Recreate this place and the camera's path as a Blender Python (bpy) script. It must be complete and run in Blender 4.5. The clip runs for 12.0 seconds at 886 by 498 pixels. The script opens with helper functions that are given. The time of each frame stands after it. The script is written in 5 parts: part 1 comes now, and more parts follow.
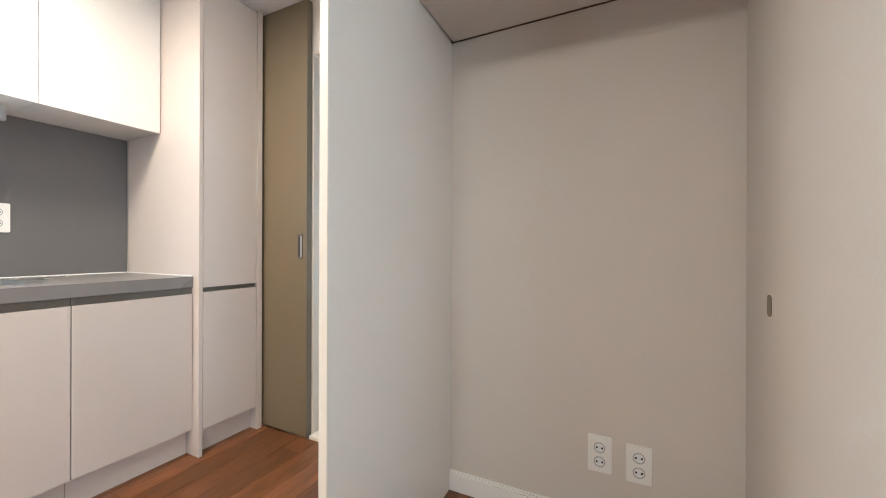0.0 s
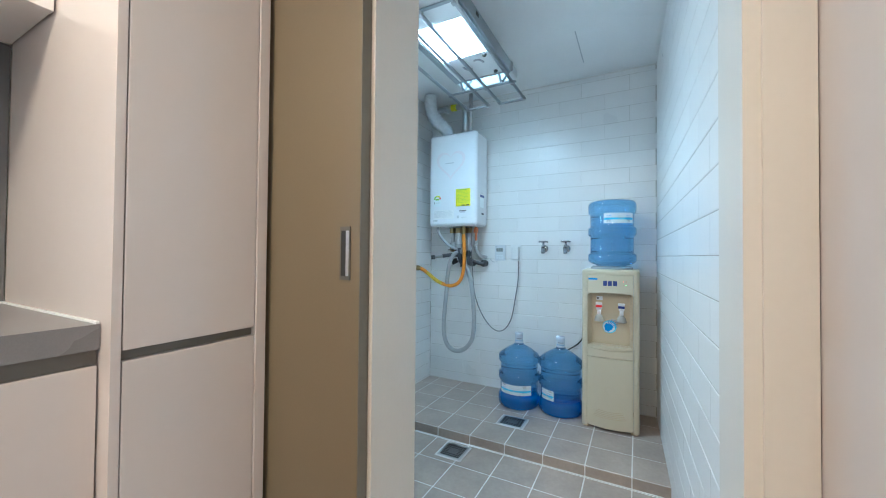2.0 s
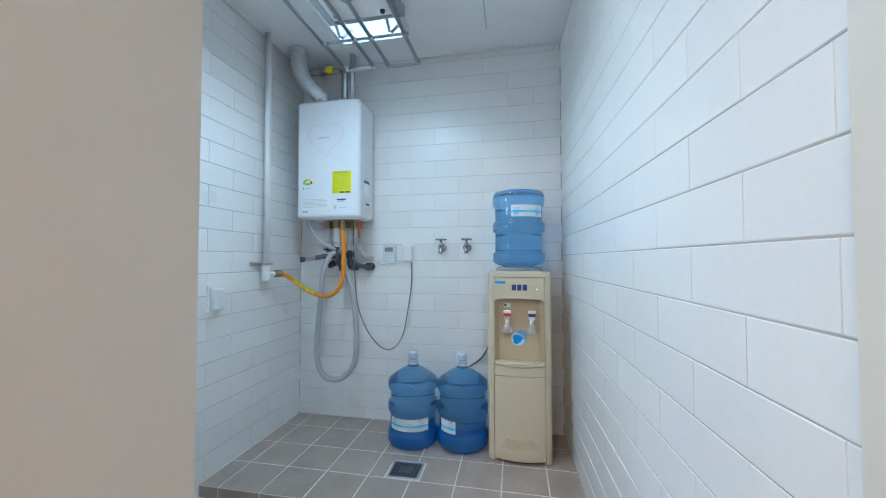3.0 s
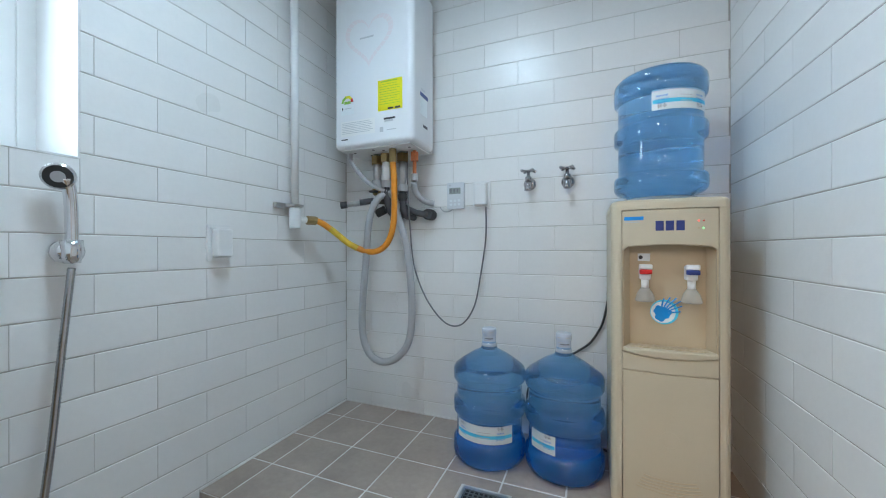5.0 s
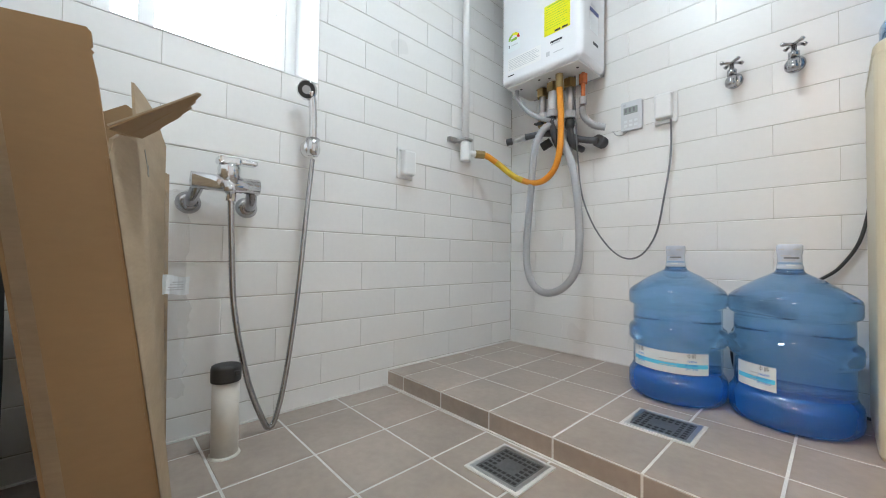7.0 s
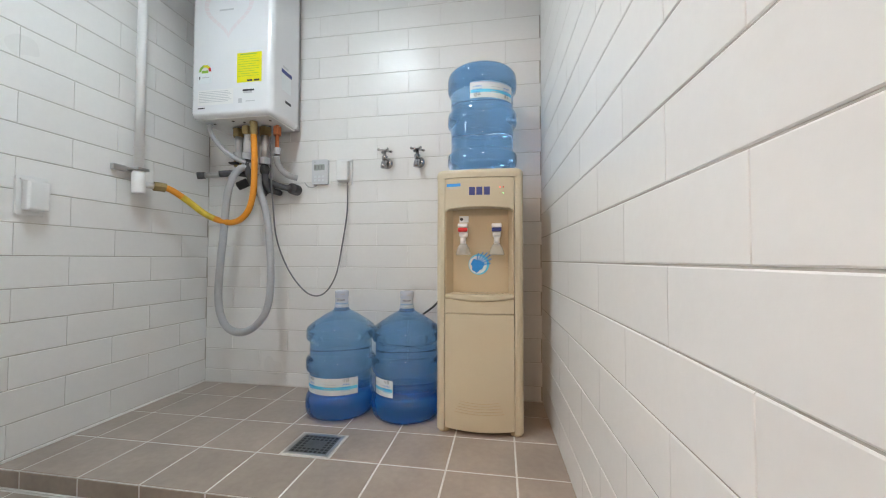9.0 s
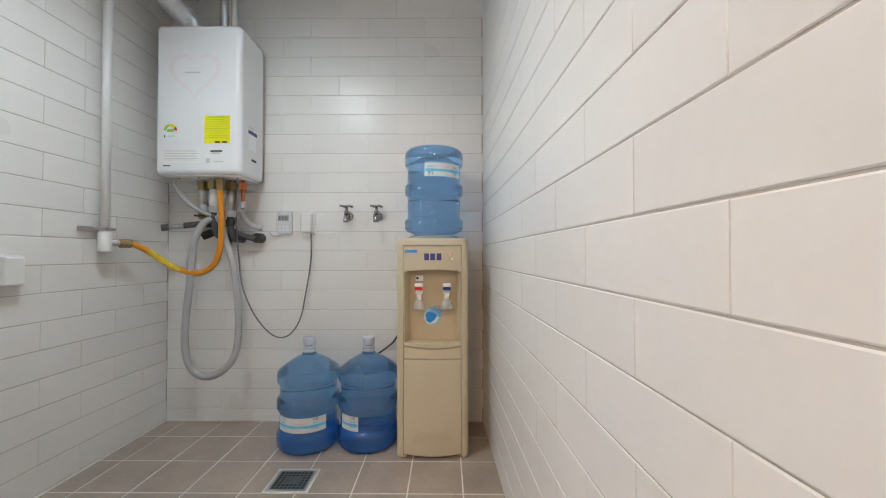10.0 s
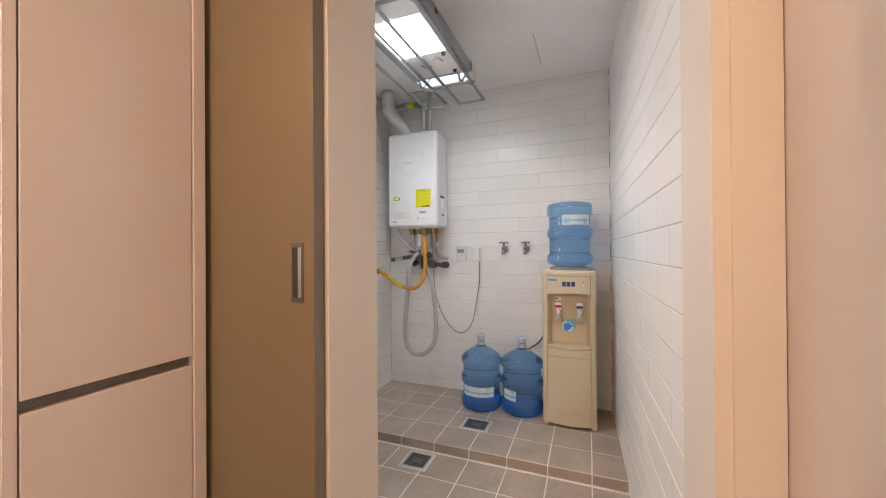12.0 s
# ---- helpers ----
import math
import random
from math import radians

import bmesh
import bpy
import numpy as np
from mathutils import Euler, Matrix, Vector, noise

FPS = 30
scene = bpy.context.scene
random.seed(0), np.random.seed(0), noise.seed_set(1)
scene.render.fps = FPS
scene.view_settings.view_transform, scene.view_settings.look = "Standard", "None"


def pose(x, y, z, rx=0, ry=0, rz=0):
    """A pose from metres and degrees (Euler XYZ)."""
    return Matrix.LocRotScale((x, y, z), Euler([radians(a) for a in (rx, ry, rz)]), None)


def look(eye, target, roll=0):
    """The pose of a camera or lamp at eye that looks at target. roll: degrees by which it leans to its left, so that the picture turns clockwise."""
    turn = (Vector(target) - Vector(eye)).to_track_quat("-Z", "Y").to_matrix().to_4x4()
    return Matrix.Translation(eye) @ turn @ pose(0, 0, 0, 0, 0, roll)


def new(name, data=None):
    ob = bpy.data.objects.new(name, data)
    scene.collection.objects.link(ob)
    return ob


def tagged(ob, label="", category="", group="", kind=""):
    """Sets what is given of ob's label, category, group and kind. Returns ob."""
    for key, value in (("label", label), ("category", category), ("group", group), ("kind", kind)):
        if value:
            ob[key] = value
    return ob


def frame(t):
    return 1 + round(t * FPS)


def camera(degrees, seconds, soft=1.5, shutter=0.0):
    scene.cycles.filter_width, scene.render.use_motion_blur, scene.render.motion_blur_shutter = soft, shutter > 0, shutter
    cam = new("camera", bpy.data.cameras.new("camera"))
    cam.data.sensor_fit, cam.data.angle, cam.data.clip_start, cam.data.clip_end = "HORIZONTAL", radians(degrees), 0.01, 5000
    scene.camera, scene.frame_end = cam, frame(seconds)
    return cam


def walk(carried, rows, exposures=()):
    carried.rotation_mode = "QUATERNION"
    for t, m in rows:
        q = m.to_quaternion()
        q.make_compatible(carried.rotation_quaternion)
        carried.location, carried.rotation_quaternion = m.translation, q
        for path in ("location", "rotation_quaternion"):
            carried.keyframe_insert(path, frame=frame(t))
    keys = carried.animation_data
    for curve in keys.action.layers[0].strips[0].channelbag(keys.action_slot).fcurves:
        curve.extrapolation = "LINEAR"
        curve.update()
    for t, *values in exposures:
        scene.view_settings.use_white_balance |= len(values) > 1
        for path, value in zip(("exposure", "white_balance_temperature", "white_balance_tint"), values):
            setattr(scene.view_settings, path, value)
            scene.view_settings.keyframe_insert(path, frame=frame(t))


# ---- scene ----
cam = camera(100.9, 12.0, soft=1.05)
PATH = [
    (0, (0.731, 0.349, 0.985), (-0.2, 2.276, 0.984), 0.2),
    (0.5, (0.478, 0.432, 0.979), (-0.714, 2.21, 0.995), 0.3),
    (1, (0.241, 0.635, 0.984), (-1.09, 2.31, 1.002), 0.4),
    (1.5, (0.027, 0.85, 0.981), (-1.253, 2.571, 1.002), 0.6),
    (2, (-0.143, 1.069, 0.993), (-1.149, 2.963, 1.028), 0.5),
    (2.5, (-0.208, 1.352, 1.002), (-0.89, 3.382, 1.054), 0.1),
    (2.7, (-0.273, 1.438, 0.99), (-0.798, 3.512, 1.058), 0.1),
    (4.3, (-0.361, 2.12, 0.912), (-0.625, 4.244, 0.927), -0.3),
    (4.5, (-0.379, 2.16, 0.872), (-0.784, 4.262, 0.889), -0.2),
    (5, (-0.498, 2.18, 0.766), (-1.301, 4.163, 0.768), -0.1),
    (5.5, (-0.583, 2.175, 0.643), (-1.804, 3.932, 0.626), 0.2),
    (6, (-0.597, 2.171, 0.533), (-2.113, 3.681, 0.537), 0.4),
    (6.5, (-0.564, 2.165, 0.448), (-2.223, 3.516, 0.476), 0.6),
    (7, (-0.502, 2.17, 0.411), (-2.068, 3.626, 0.462), 0.7),
    (7.5, (-0.417, 2.184, 0.401), (-1.728, 3.873, 0.476), 0.6),
    (7.7, (-0.382, 2.186, 0.402), (-1.572, 3.962, 0.483), 0.5),
    (9.3, (-0.194, 2.067, 0.67), (-0.384, 4.198, 0.724), -0.0),
    (9.5, (-0.203, 2.012, 0.728), (-0.312, 4.148, 0.776), -0.1),
    (10, (-0.23, 1.854, 0.844), (-0.244, 3.993, 0.877), -0.0),
    (10.5, (-0.218, 1.654, 0.897), (-0.316, 3.792, 0.913), -0.2),
    (11, (-0.213, 1.447, 0.959), (-0.46, 3.573, 0.966), -0.1),
    (11.5, (-0.219, 1.265, 1.026), (-0.651, 3.358, 1.02), -0.2),
    (12, (-0.176, 1.113, 1.041), (-0.961, 3.098, 1.05), -0.4),
]
EXPOSURES = [
    (0.0, 0.13, 4800, -3), (1.0, -0.02, 4450, -9), (1.5, -0.03, 4600, -6), (2.0, -0.08, 4750, -4), (2.5, -0.15, 4950, 1), (4.5, -0.34, 5250, 4), (5.5, -0.08, 5550, 6), (6.0, 0.02, 5650, 7),
    (6.5, 0.14, 6150, 11), (7.5, 0.20, 6200, 11), (9.5, -0.17, 6450, 12), (10.0, -0.31, 6550, 13), (10.5, -0.46, 6700, 16), (11.0, -0.42, 6900, 18), (11.5, -0.36, 6950, 20), (12.0, -0.23, 6900, 20),
]
walk(cam, [(t, look(eye, target, roll)) for t, eye, target, roll in PATH], EXPOSURES)

# ---- world and large lights ----
world = bpy.data.worlds.new("world")
scene.world = world
world.use_nodes = True
wt = world.node_tree
sky = wt.nodes.new("ShaderNodeTexSky")
sky.sky_type, sky.sun_disc = "NISHITA", False
sky.sun_elevation, sky.sun_rotation = radians(35), radians(120)
wt.links.new(sky.outputs[0], wt.nodes["Background"].inputs[0])
wt.nodes["Background"].inputs[1].default_value = 0.1


def area_lamp(name, m, w, h, power, color):
    data = bpy.data.lights.new(name, "AREA")
    data.shape, data.size, data.size_y, data.energy, data.color = "RECTANGLE", w, h, power, color
    ob = new(name, data)
    ob.matrix_world = m
    return ob


WARM, COOL, DAY = (1.0, 0.68, 0.43), (0.82, 0.95, 1.0), (0.93, 0.97, 1.0)
area_lamp("kitchen_light", look((-0.84, 0.47, 2.245), (-0.84, 0.47, 0)), 0.28, 0.28, 39, WARM)
area_lamp("living_light", look((0.25, -0.60, 2.245), (0.25, -0.60, 0)), 0.6, 0.6, 38, WARM)
area_lamp("living_window_daylight", look((2.47, -1.0, 1.45), (0.1, 0.9, 1.1)), 1.2, 1.0, 26, (1.0, 0.86, 0.70))
area_lamp("rack_light", look((-0.975, 2.70, 2.093), (-0.975, 2.70, 0)), 0.25, 0.30, 15.0, COOL)
area_lamp("window_daylight", look((-2.03, 2.39, 1.32), (0.2, 2.55, 0.75)), 0.52, 0.52, 7.5, DAY)
area_lamp("kitchen_window_daylight", look((-1.91, 0.40, 1.27), (0.5, 0.4, 0.9)), 0.7, 0.45, 7, DAY)

# ---- materials ----


def mat(name, color, rough=0.5, metal=0.0, grain=0.0, grain_size=80.0, stain=0.0, stain_size=3.0, bump=0.0, per_piece=0.0, coat=0.0, rough_var=0.0, stretch=(1, 1, 1)):
    """A Principled surface with two scales of variation in world-size object space."""
    m = bpy.data.materials.new(name)
    m.use_nodes = True
    nt = m.node_tree
    n, l = nt.nodes, nt.links
    b = n["Principled BSDF"]
    b.inputs["Roughness"].default_value, b.inputs["Metallic"].default_value = rough, metal
    b.inputs["Coat Weight"].default_value = coat
    b.inputs["Coat Roughness"].default_value = 0.12
    geo = n.new("ShaderNodeNewGeometry")
    mp = n.new("ShaderNodeMapping")
    mp.inputs["Scale"].default_value = stretch
    l.new(geo.outputs["Position"], mp.inputs["Vector"])
    fine, wide = n.new("ShaderNodeTexNoise"), n.new("ShaderNodeTexNoise")
    for node, size, detail in ((fine, grain_size, 4), (wide, stain_size, 3)):
        node.inputs["Scale"].default_value, node.inputs["Detail"].default_value = size, detail
        l.new(mp.outputs[0], node.inputs["Vector"])

    def shift(src, amount):
        r = n.new("ShaderNodeMapRange")
        r.inputs["From Min"].default_value, r.inputs["From Max"].default_value = 0.25, 0.75
        r.inputs["To Min"].default_value, r.inputs["To Max"].default_value = 1 - amount, 1 + amount
        r.clamp = False
        l.new(src, r.inputs["Value"])
        return r.outputs[0]

    def times(a, c):
        t = n.new("ShaderNodeMath")
        t.operation = "MULTIPLY"
        l.new(a, t.inputs[0])
        l.new(c, t.inputs[1])
        return t.outputs[0]

    f = times(shift(fine.outputs[0], grain), shift(wide.outputs[0], stain))
    if per_piece:
        info = n.new("ShaderNodeObjectInfo")
        r = n.new("ShaderNodeMapRange")
        r.inputs["To Min"].default_value, r.inputs["To Max"].default_value = 1 - per_piece, 1 + per_piece
        l.new(info.outputs["Random"], r.inputs["Value"])
        f = times(f, r.outputs[0])
    v = n.new("ShaderNodeVectorMath")
    v.operation = "SCALE"
    v.inputs[0].default_value = color
    l.new(f, v.inputs["Scale"])
    l.new(v.outputs[0], b.inputs["Base Color"])
    if rough_var:
        r = n.new("ShaderNodeMapRange")
        r.inputs["To Min"].default_value, r.inputs["To Max"].default_value = max(0.02, rough - rough_var), rough + rough_var
        l.new(wide.outputs[0], r.inputs["Value"])
        l.new(r.outputs[0], b.inputs["Roughness"])
    if bump:
        bp = n.new("ShaderNodeBump")
        bp.inputs["Strength"].default_value, bp.inputs["Distance"].default_value = 1.0, bump
        l.new(fine.outputs[0], bp.inputs["Height"])
        l.new(bp.outputs[0], b.inputs["Normal"])
    return m


def glow(name, color, strength):
    m = bpy.data.materials.new(name)
    m.use_nodes = True
    b = m.node_tree.nodes["Principled BSDF"]
    b.inputs["Base Color"].default_value = (*color, 1)
    b.inputs["Emission Color"].default_value = (*color, 1)
    b.inputs["Emission Strength"].default_value = strength
    return m


def clear(name, color, rough=0.05, ior=1.3, solid=0.0, body=(0.1, 0.3, 0.7)):
    """See-through plastic or glass, with a share of cloudy body."""
    m = bpy.data.materials.new(name)
    m.use_nodes = True
    nt = m.node_tree
    b = nt.nodes["Principled BSDF"]
    b.inputs["Base Color"].default_value = (*color, 1)
    b.inputs["Transmission Weight"].default_value = 1.0
    b.inputs["Roughness"].default_value, b.inputs["IOR"].default_value = rough, ior
    if solid:
        d = nt.nodes.new("ShaderNodeBsdfTranslucent")
        d.inputs["Color"].default_value = (*body, 1)
        e = nt.nodes.new("ShaderNodeBsdfDiffuse")
        e.inputs["Color"].default_value = (*body, 1)
        x, y = nt.nodes.new("ShaderNodeMixShader"), nt.nodes.new("ShaderNodeMixShader")
        x.inputs[0].default_value, y.inputs[0].default_value = 0.5, solid
        nt.links.new(d.outputs[0], x.inputs[1])
        nt.links.new(e.outputs[0], x.inputs[2])
        nt.links.new(b.outputs[0], y.inputs[1])
        nt.links.new(x.outputs[0], y.inputs[2])
        nt.links.new(y.outputs[0], nt.nodes["Material Output"].inputs[0])
    return m


def tinted(name, seen, bent, share, body, cloud):
    """Tinted water-filled plastic: part straight view, part bent view, a little cloud, and gloss."""
    m = bpy.data.materials.new(name)
    m.use_nodes = True
    nt = m.node_tree
    g = nt.nodes["Principled BSDF"]
    g.inputs["Base Color"].default_value = (*bent, 1)
    g.inputs["Transmission Weight"].default_value = 1.0
    g.inputs["Roughness"].default_value, g.inputs["IOR"].default_value = 0.02, 1.33
    t, d, e = nt.nodes.new("ShaderNodeBsdfTransparent"), nt.nodes.new("ShaderNodeBsdfTranslucent"), nt.nodes.new("ShaderNodeBsdfDiffuse")
    t.inputs["Color"].default_value = (*seen, 1)
    d.inputs["Color"].default_value = e.inputs["Color"].default_value = (*body, 1)
    gloss = nt.nodes.new("ShaderNodeBsdfGlossy")
    gloss.inputs["Roughness"].default_value = 0.02
    edge, power, fres = nt.nodes.new("ShaderNodeLayerWeight"), nt.nodes.new("ShaderNodeMath"), nt.nodes.new("ShaderNodeMapRange")
    edge.inputs["Blend"].default_value = 0.5
    power.operation = "POWER"
    power.inputs[1].default_value = 4.0
    fres.inputs["To Min"].default_value, fres.inputs["To Max"].default_value = 0.06, 0.75
    nt.links.new(edge.outputs["Facing"], power.inputs[0])
    nt.links.new(power.outputs[0], fres.inputs["Value"])

    def mix(fac, a, b):
        x = nt.nodes.new("ShaderNodeMixShader")
        if isinstance(fac, float):
            x.inputs[0].default_value = fac
        else:
            nt.links.new(fac, x.inputs[0])
        nt.links.new(a, x.inputs[1])
        nt.links.new(b, x.inputs[2])
        return x.outputs[0]

    view = mix(share, g.outputs[0], t.outputs[0])
    view = mix(cloud, view, mix(0.5, d.outputs[0], e.outputs[0]))
    view = mix(fres.outputs[0], view, gloss.outputs[0])
    nt.links.new(view, nt.nodes["Material Output"].inputs[0])
    return m


def film_material(name):
    """Thin clear film: mostly see-through, with gloss and a little haze."""
    m = bpy.data.materials.new(name)
    m.use_nodes = True
    nt = m.node_tree
    b = nt.nodes["Principled BSDF"]
    b.inputs["Base Color"].default_value = (0.8, 0.82, 0.84, 1)
    b.inputs["Roughness"].default_value = 0.15
    t, x = nt.nodes.new("ShaderNodeBsdfTransparent"), nt.nodes.new("ShaderNodeMixShader")
    x.inputs[0].default_value = 0.16
    nt.links.new(t.outputs[0], x.inputs[1])
    nt.links.new(b.outputs[0], x.inputs[2])
    nt.links.new(x.outputs[0], nt.nodes["Material Output"].inputs[0])
    return m


WALLTILE = mat("white_tile_glaze", (0.80, 0.79, 0.77), 0.30, grain=0.012, grain_size=60, stain=0.025, stain_size=2.5, bump=0.0002, per_piece=0.025, rough_var=0.06)
WALLGROUT = mat("wall_grout", (0.47, 0.44, 0.40), 0.9, grain=0.1, grain_size=120, stain=0.15)
FLOORTILE = mat("taupe_floor_tile", (0.37, 0.305, 0.255), 0.36, grain=0.07, grain_size=55, stain=0.14, stain_size=6, bump=0.0003, per_piece=0.05, rough_var=0.1)
FLOORGROUT = mat("white_floor_grout", (0.72, 0.70, 0.67), 0.9, grain=0.08, grain_size=200, stain=0.12, stain_size=5)
PAINT = mat("white_wall_paint", (0.76, 0.74, 0.70), 0.6, grain=0.015, grain_size=150, stain=0.03, stain_size=1.5, bump=0.0002)
ALCOVE = mat("greige_wallpaper", (0.60, 0.565, 0.53), 0.7, grain=0.02, grain_size=220, stain=0.03, stain_size=1.5, bump=0.0004)
CEIL = mat("ceiling_board", (0.86, 0.86, 0.85), 0.75, grain=0.01, grain_size=100, stain=0.03)
CABWHITE = mat("gloss_white_front", (0.80, 0.775, 0.75), 0.2, grain=0.006, grain_size=40, stain=0.012, coat=0.25, rough_var=0.03)
CABINET = mat("gloss_cabinet_front", (0.60, 0.54, 0.505), 0.22, grain=0.006, grain_size=40, stain=0.012, coat=0.25, rough_var=0.03)
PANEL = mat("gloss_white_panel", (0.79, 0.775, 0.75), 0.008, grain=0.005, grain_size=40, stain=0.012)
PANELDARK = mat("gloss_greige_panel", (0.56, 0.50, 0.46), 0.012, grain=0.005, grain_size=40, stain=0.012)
JAMB = mat("white_jamb_film", (0.70, 0.65, 0.575), 0.4, grain=0.01, grain_size=90, stain=0.02)
OLIVE = mat("olive_door_film", (0.182, 0.144, 0.088), 0.45, grain=0.02, grain_size=180, stain=0.03, bump=0.0001)
OLIVEDARK = mat("olive_door_edge", (0.17, 0.15, 0.11), 0.5, grain=0.03, stain=0.03)
SPLASH = mat("grey_backsplash", (0.125, 0.123, 0.126), 0.3, grain=0.02, grain_size=60, stain=0.03, rough_var=0.05)
COUNTER = mat("grey_worktop", (0.205, 0.196, 0.198), 0.28, grain=0.05, grain_size=400, stain=0.03, rough_var=0.05)
CHANNEL = mat("handle_channel", (0.16, 0.15, 0.13), 0.4, metal=0.6, grain=0.02, stain=0.03)
WOOD = mat("brown_floor_plank", (0.135, 0.052, 0.017), 0.38, grain=0.35, grain_size=9, stain=0.25, stain_size=2.2, bump=0.0003, per_piece=0.22, rough_var=0.08, stretch=(9, 1.2, 1))
WOODGAP = mat("plank_joint", (0.07, 0.03, 0.012), 0.8, stain=0.1)
CHROME = mat("chrome", (0.72, 0.72, 0.73), 0.1, metal=1.0, stain=0.04, grain=0.02, rough_var=0.05)
GRATE = mat("worn_steel_grate", (0.22, 0.225, 0.23), 0.42, metal=0.9, grain=0.12, grain_size=150, stain=0.15, stain_size=20)
STEEL = mat("brushed_steel", (0.55, 0.55, 0.55), 0.3, metal=1.0, grain=0.08, grain_size=200, stain=0.05, rough_var=0.08)
ALU = mat("aluminium_rod", (0.40, 0.42, 0.44), 0.30, metal=0.9, grain=0.03, stain=0.05)
WHITEPLAST = mat("white_plastic", (0.78, 0.78, 0.77), 0.35, grain=0.008, stain=0.02)
BOILERWHITE = mat("white_enamel", (0.80, 0.81, 0.83), 0.22, grain=0.004, stain=0.015, coat=0.3)
THERMO = mat("pale_grey_plastic", (0.64, 0.66, 0.68), 0.4, grain=0.01, stain=0.02)
TAPCHROME = mat("dulled_chrome", (0.42, 0.42, 0.43), 0.16, metal=1.0, stain=0.1, stain_size=30, grain=0.05, rough_var=0.08)
CORD = mat("grey_cable_sheath", (0.17, 0.17, 0.18), 0.5, grain=0.03, stain=0.05)
FOAM = mat("dark_grey_pipe_foam", (0.085, 0.085, 0.09), 0.8, grain=0.1, grain_size=120, stain=0.15, stain_size=15)
GREYPLAST = mat("grey_plastic", (0.42, 0.42, 0.43), 0.45, grain=0.03, stain=0.05)
DARK = mat("dark_rubber", (0.03, 0.03, 0.03), 0.55, grain=0.1, stain=0.1)
# dark brown that stands in for the shade inside narrow gaps
BLACKGAP = mat("gap_shade", (0.07, 0.045, 0.03), 0.8, stain=0.1)
BEIGE = mat("beige_appliance_plastic", (0.56, 0.495, 0.36), 0.38, grain=0.015, grain_size=300, stain=0.04, bump=0.0001, rough_var=0.05)
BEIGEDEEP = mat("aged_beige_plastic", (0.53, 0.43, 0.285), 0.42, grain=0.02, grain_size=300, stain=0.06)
ORANGE = mat("orange_gas_hose", (0.72, 0.27, 0.012), 0.4, grain=0.05, grain_size=60, stain=0.08)
BRASS = mat("brass", (0.32, 0.24, 0.11), 0.5, metal=0.9, grain=0.1, stain=0.15)
COPPER = mat("copper", (0.50, 0.16, 0.06), 0.4, metal=0.7, grain=0.15, stain=0.15)
YELLOW = mat("yellow_sticker", (0.76, 0.72, 0.0), 0.4, stain=0.03)
INK = mat("printed_ink", (0.04, 0.04, 0.05), 0.5, stain=0.05)
INKGREY = mat("grey_print", (0.52, 0.53, 0.55), 0.5, stain=0.05)
INKBLUE = mat("blue_print", (0.02, 0.27, 0.72), 0.4, stain=0.05)
INKCYAN = mat("cyan_print", (0.12, 0.62, 0.86), 0.4, stain=0.05)
INKNAVY = mat("navy_print", (0.03, 0.05, 0.22), 0.4, stain=0.05)
PINK = mat("faint_pink_print", (0.80, 0.745, 0.765), 0.25, stain=0.02, coat=0.3)
RED = mat("red_plastic", (0.62, 0.02, 0.02), 0.35, stain=0.05)
GREEN = mat("green_print", (0.25, 0.5, 0.05), 0.4, stain=0.05)
CAPFILM = mat("cap_shrink_film", (0.58, 0.63, 0.72), 0.25, grain=0.03, stain=0.08, stain_size=30)
PAPER = mat("paper_label", (0.74, 0.78, 0.80), 0.45, stain=0.03, grain=0.02)
LCD = mat("lcd_glass", (0.30, 0.33, 0.31), 0.2, stain=0.05)
CARD = mat("brown_cardboard", (0.30, 0.187, 0.088), 0.8, grain=0.03, grain_size=40, stain=0.06, stain_size=4, bump=0.0002, stretch=(1, 1, 3))
CARDIN = mat("cardboard_inner_face", (0.365, 0.27, 0.17), 0.85, grain=0.05, grain_size=40, stain=0.1, stain_size=5, bump=0.0004, stretch=(1, 1, 6))
BAG = mat("black_plastic_bag", (0.016, 0.012, 0.009), 0.6, grain=0.1, stain=0.2, stain_size=8)
BAGGREY = mat("grey_plastic_sheet", (0.26, 0.25, 0.24), 0.55, grain=0.05, stain=0.1)
PVC = mat("aged_white_pvc", (0.66, 0.63, 0.57), 0.45, grain=0.03, stain=0.08, stain_size=12)
SILVERDUCT = mat("foil_duct", (0.62, 0.62, 0.63), 0.32, metal=0.75, grain=0.10, grain_size=45, stain=0.1, bump=0.004)
BOTTLE = tinted("blue_polycarbonate", (0.42, 0.69, 0.97), (0.415, 0.70, 0.975), 0.20, (0.18, 0.50, 1.0), 0.07)
BOTTLEDEEP = tinted("deep_blue_polycarbonate", (0.36, 0.66, 1.0), (0.30, 0.60, 1.0), 0.40, (0.05, 0.34, 1.0), 0.40)
CLEARPLAST = film_material("clear_film")
CLOUDY = tinted("cloudy_clear_plastic", (0.96, 0.96, 0.95), (0.96, 0.96, 0.95), 0.97, (0.88, 0.88, 0.85), 0.4)
GLASS = clear("window_glass", (0.97, 0.99, 0.98), 0.02, 1.45)
LEDPANEL = glow("led_panel", (0.86, 0.96, 1.0), 9.0)
LAMPWARM = glow("ceiling_lamp_diffuser", (1.0, 0.86, 0.70), 6.0)
# weak emission in place of light falling on the rack's ceiling box
BOXGLOW = glow("ceiling_box_glow", (0.72, 0.92, 1.0), 1.7)
OUTSIDE = glow("bright_outdoors", (0.93, 0.97, 1.0), 2.6)
LEDRED = glow("red_pilot_light", (1.0, 0.12, 0.08), 2.0)
LEDGREEN = glow("green_pilot_light", (0.3, 1.0, 0.3), 2.0)

# ---- mesh tools ----


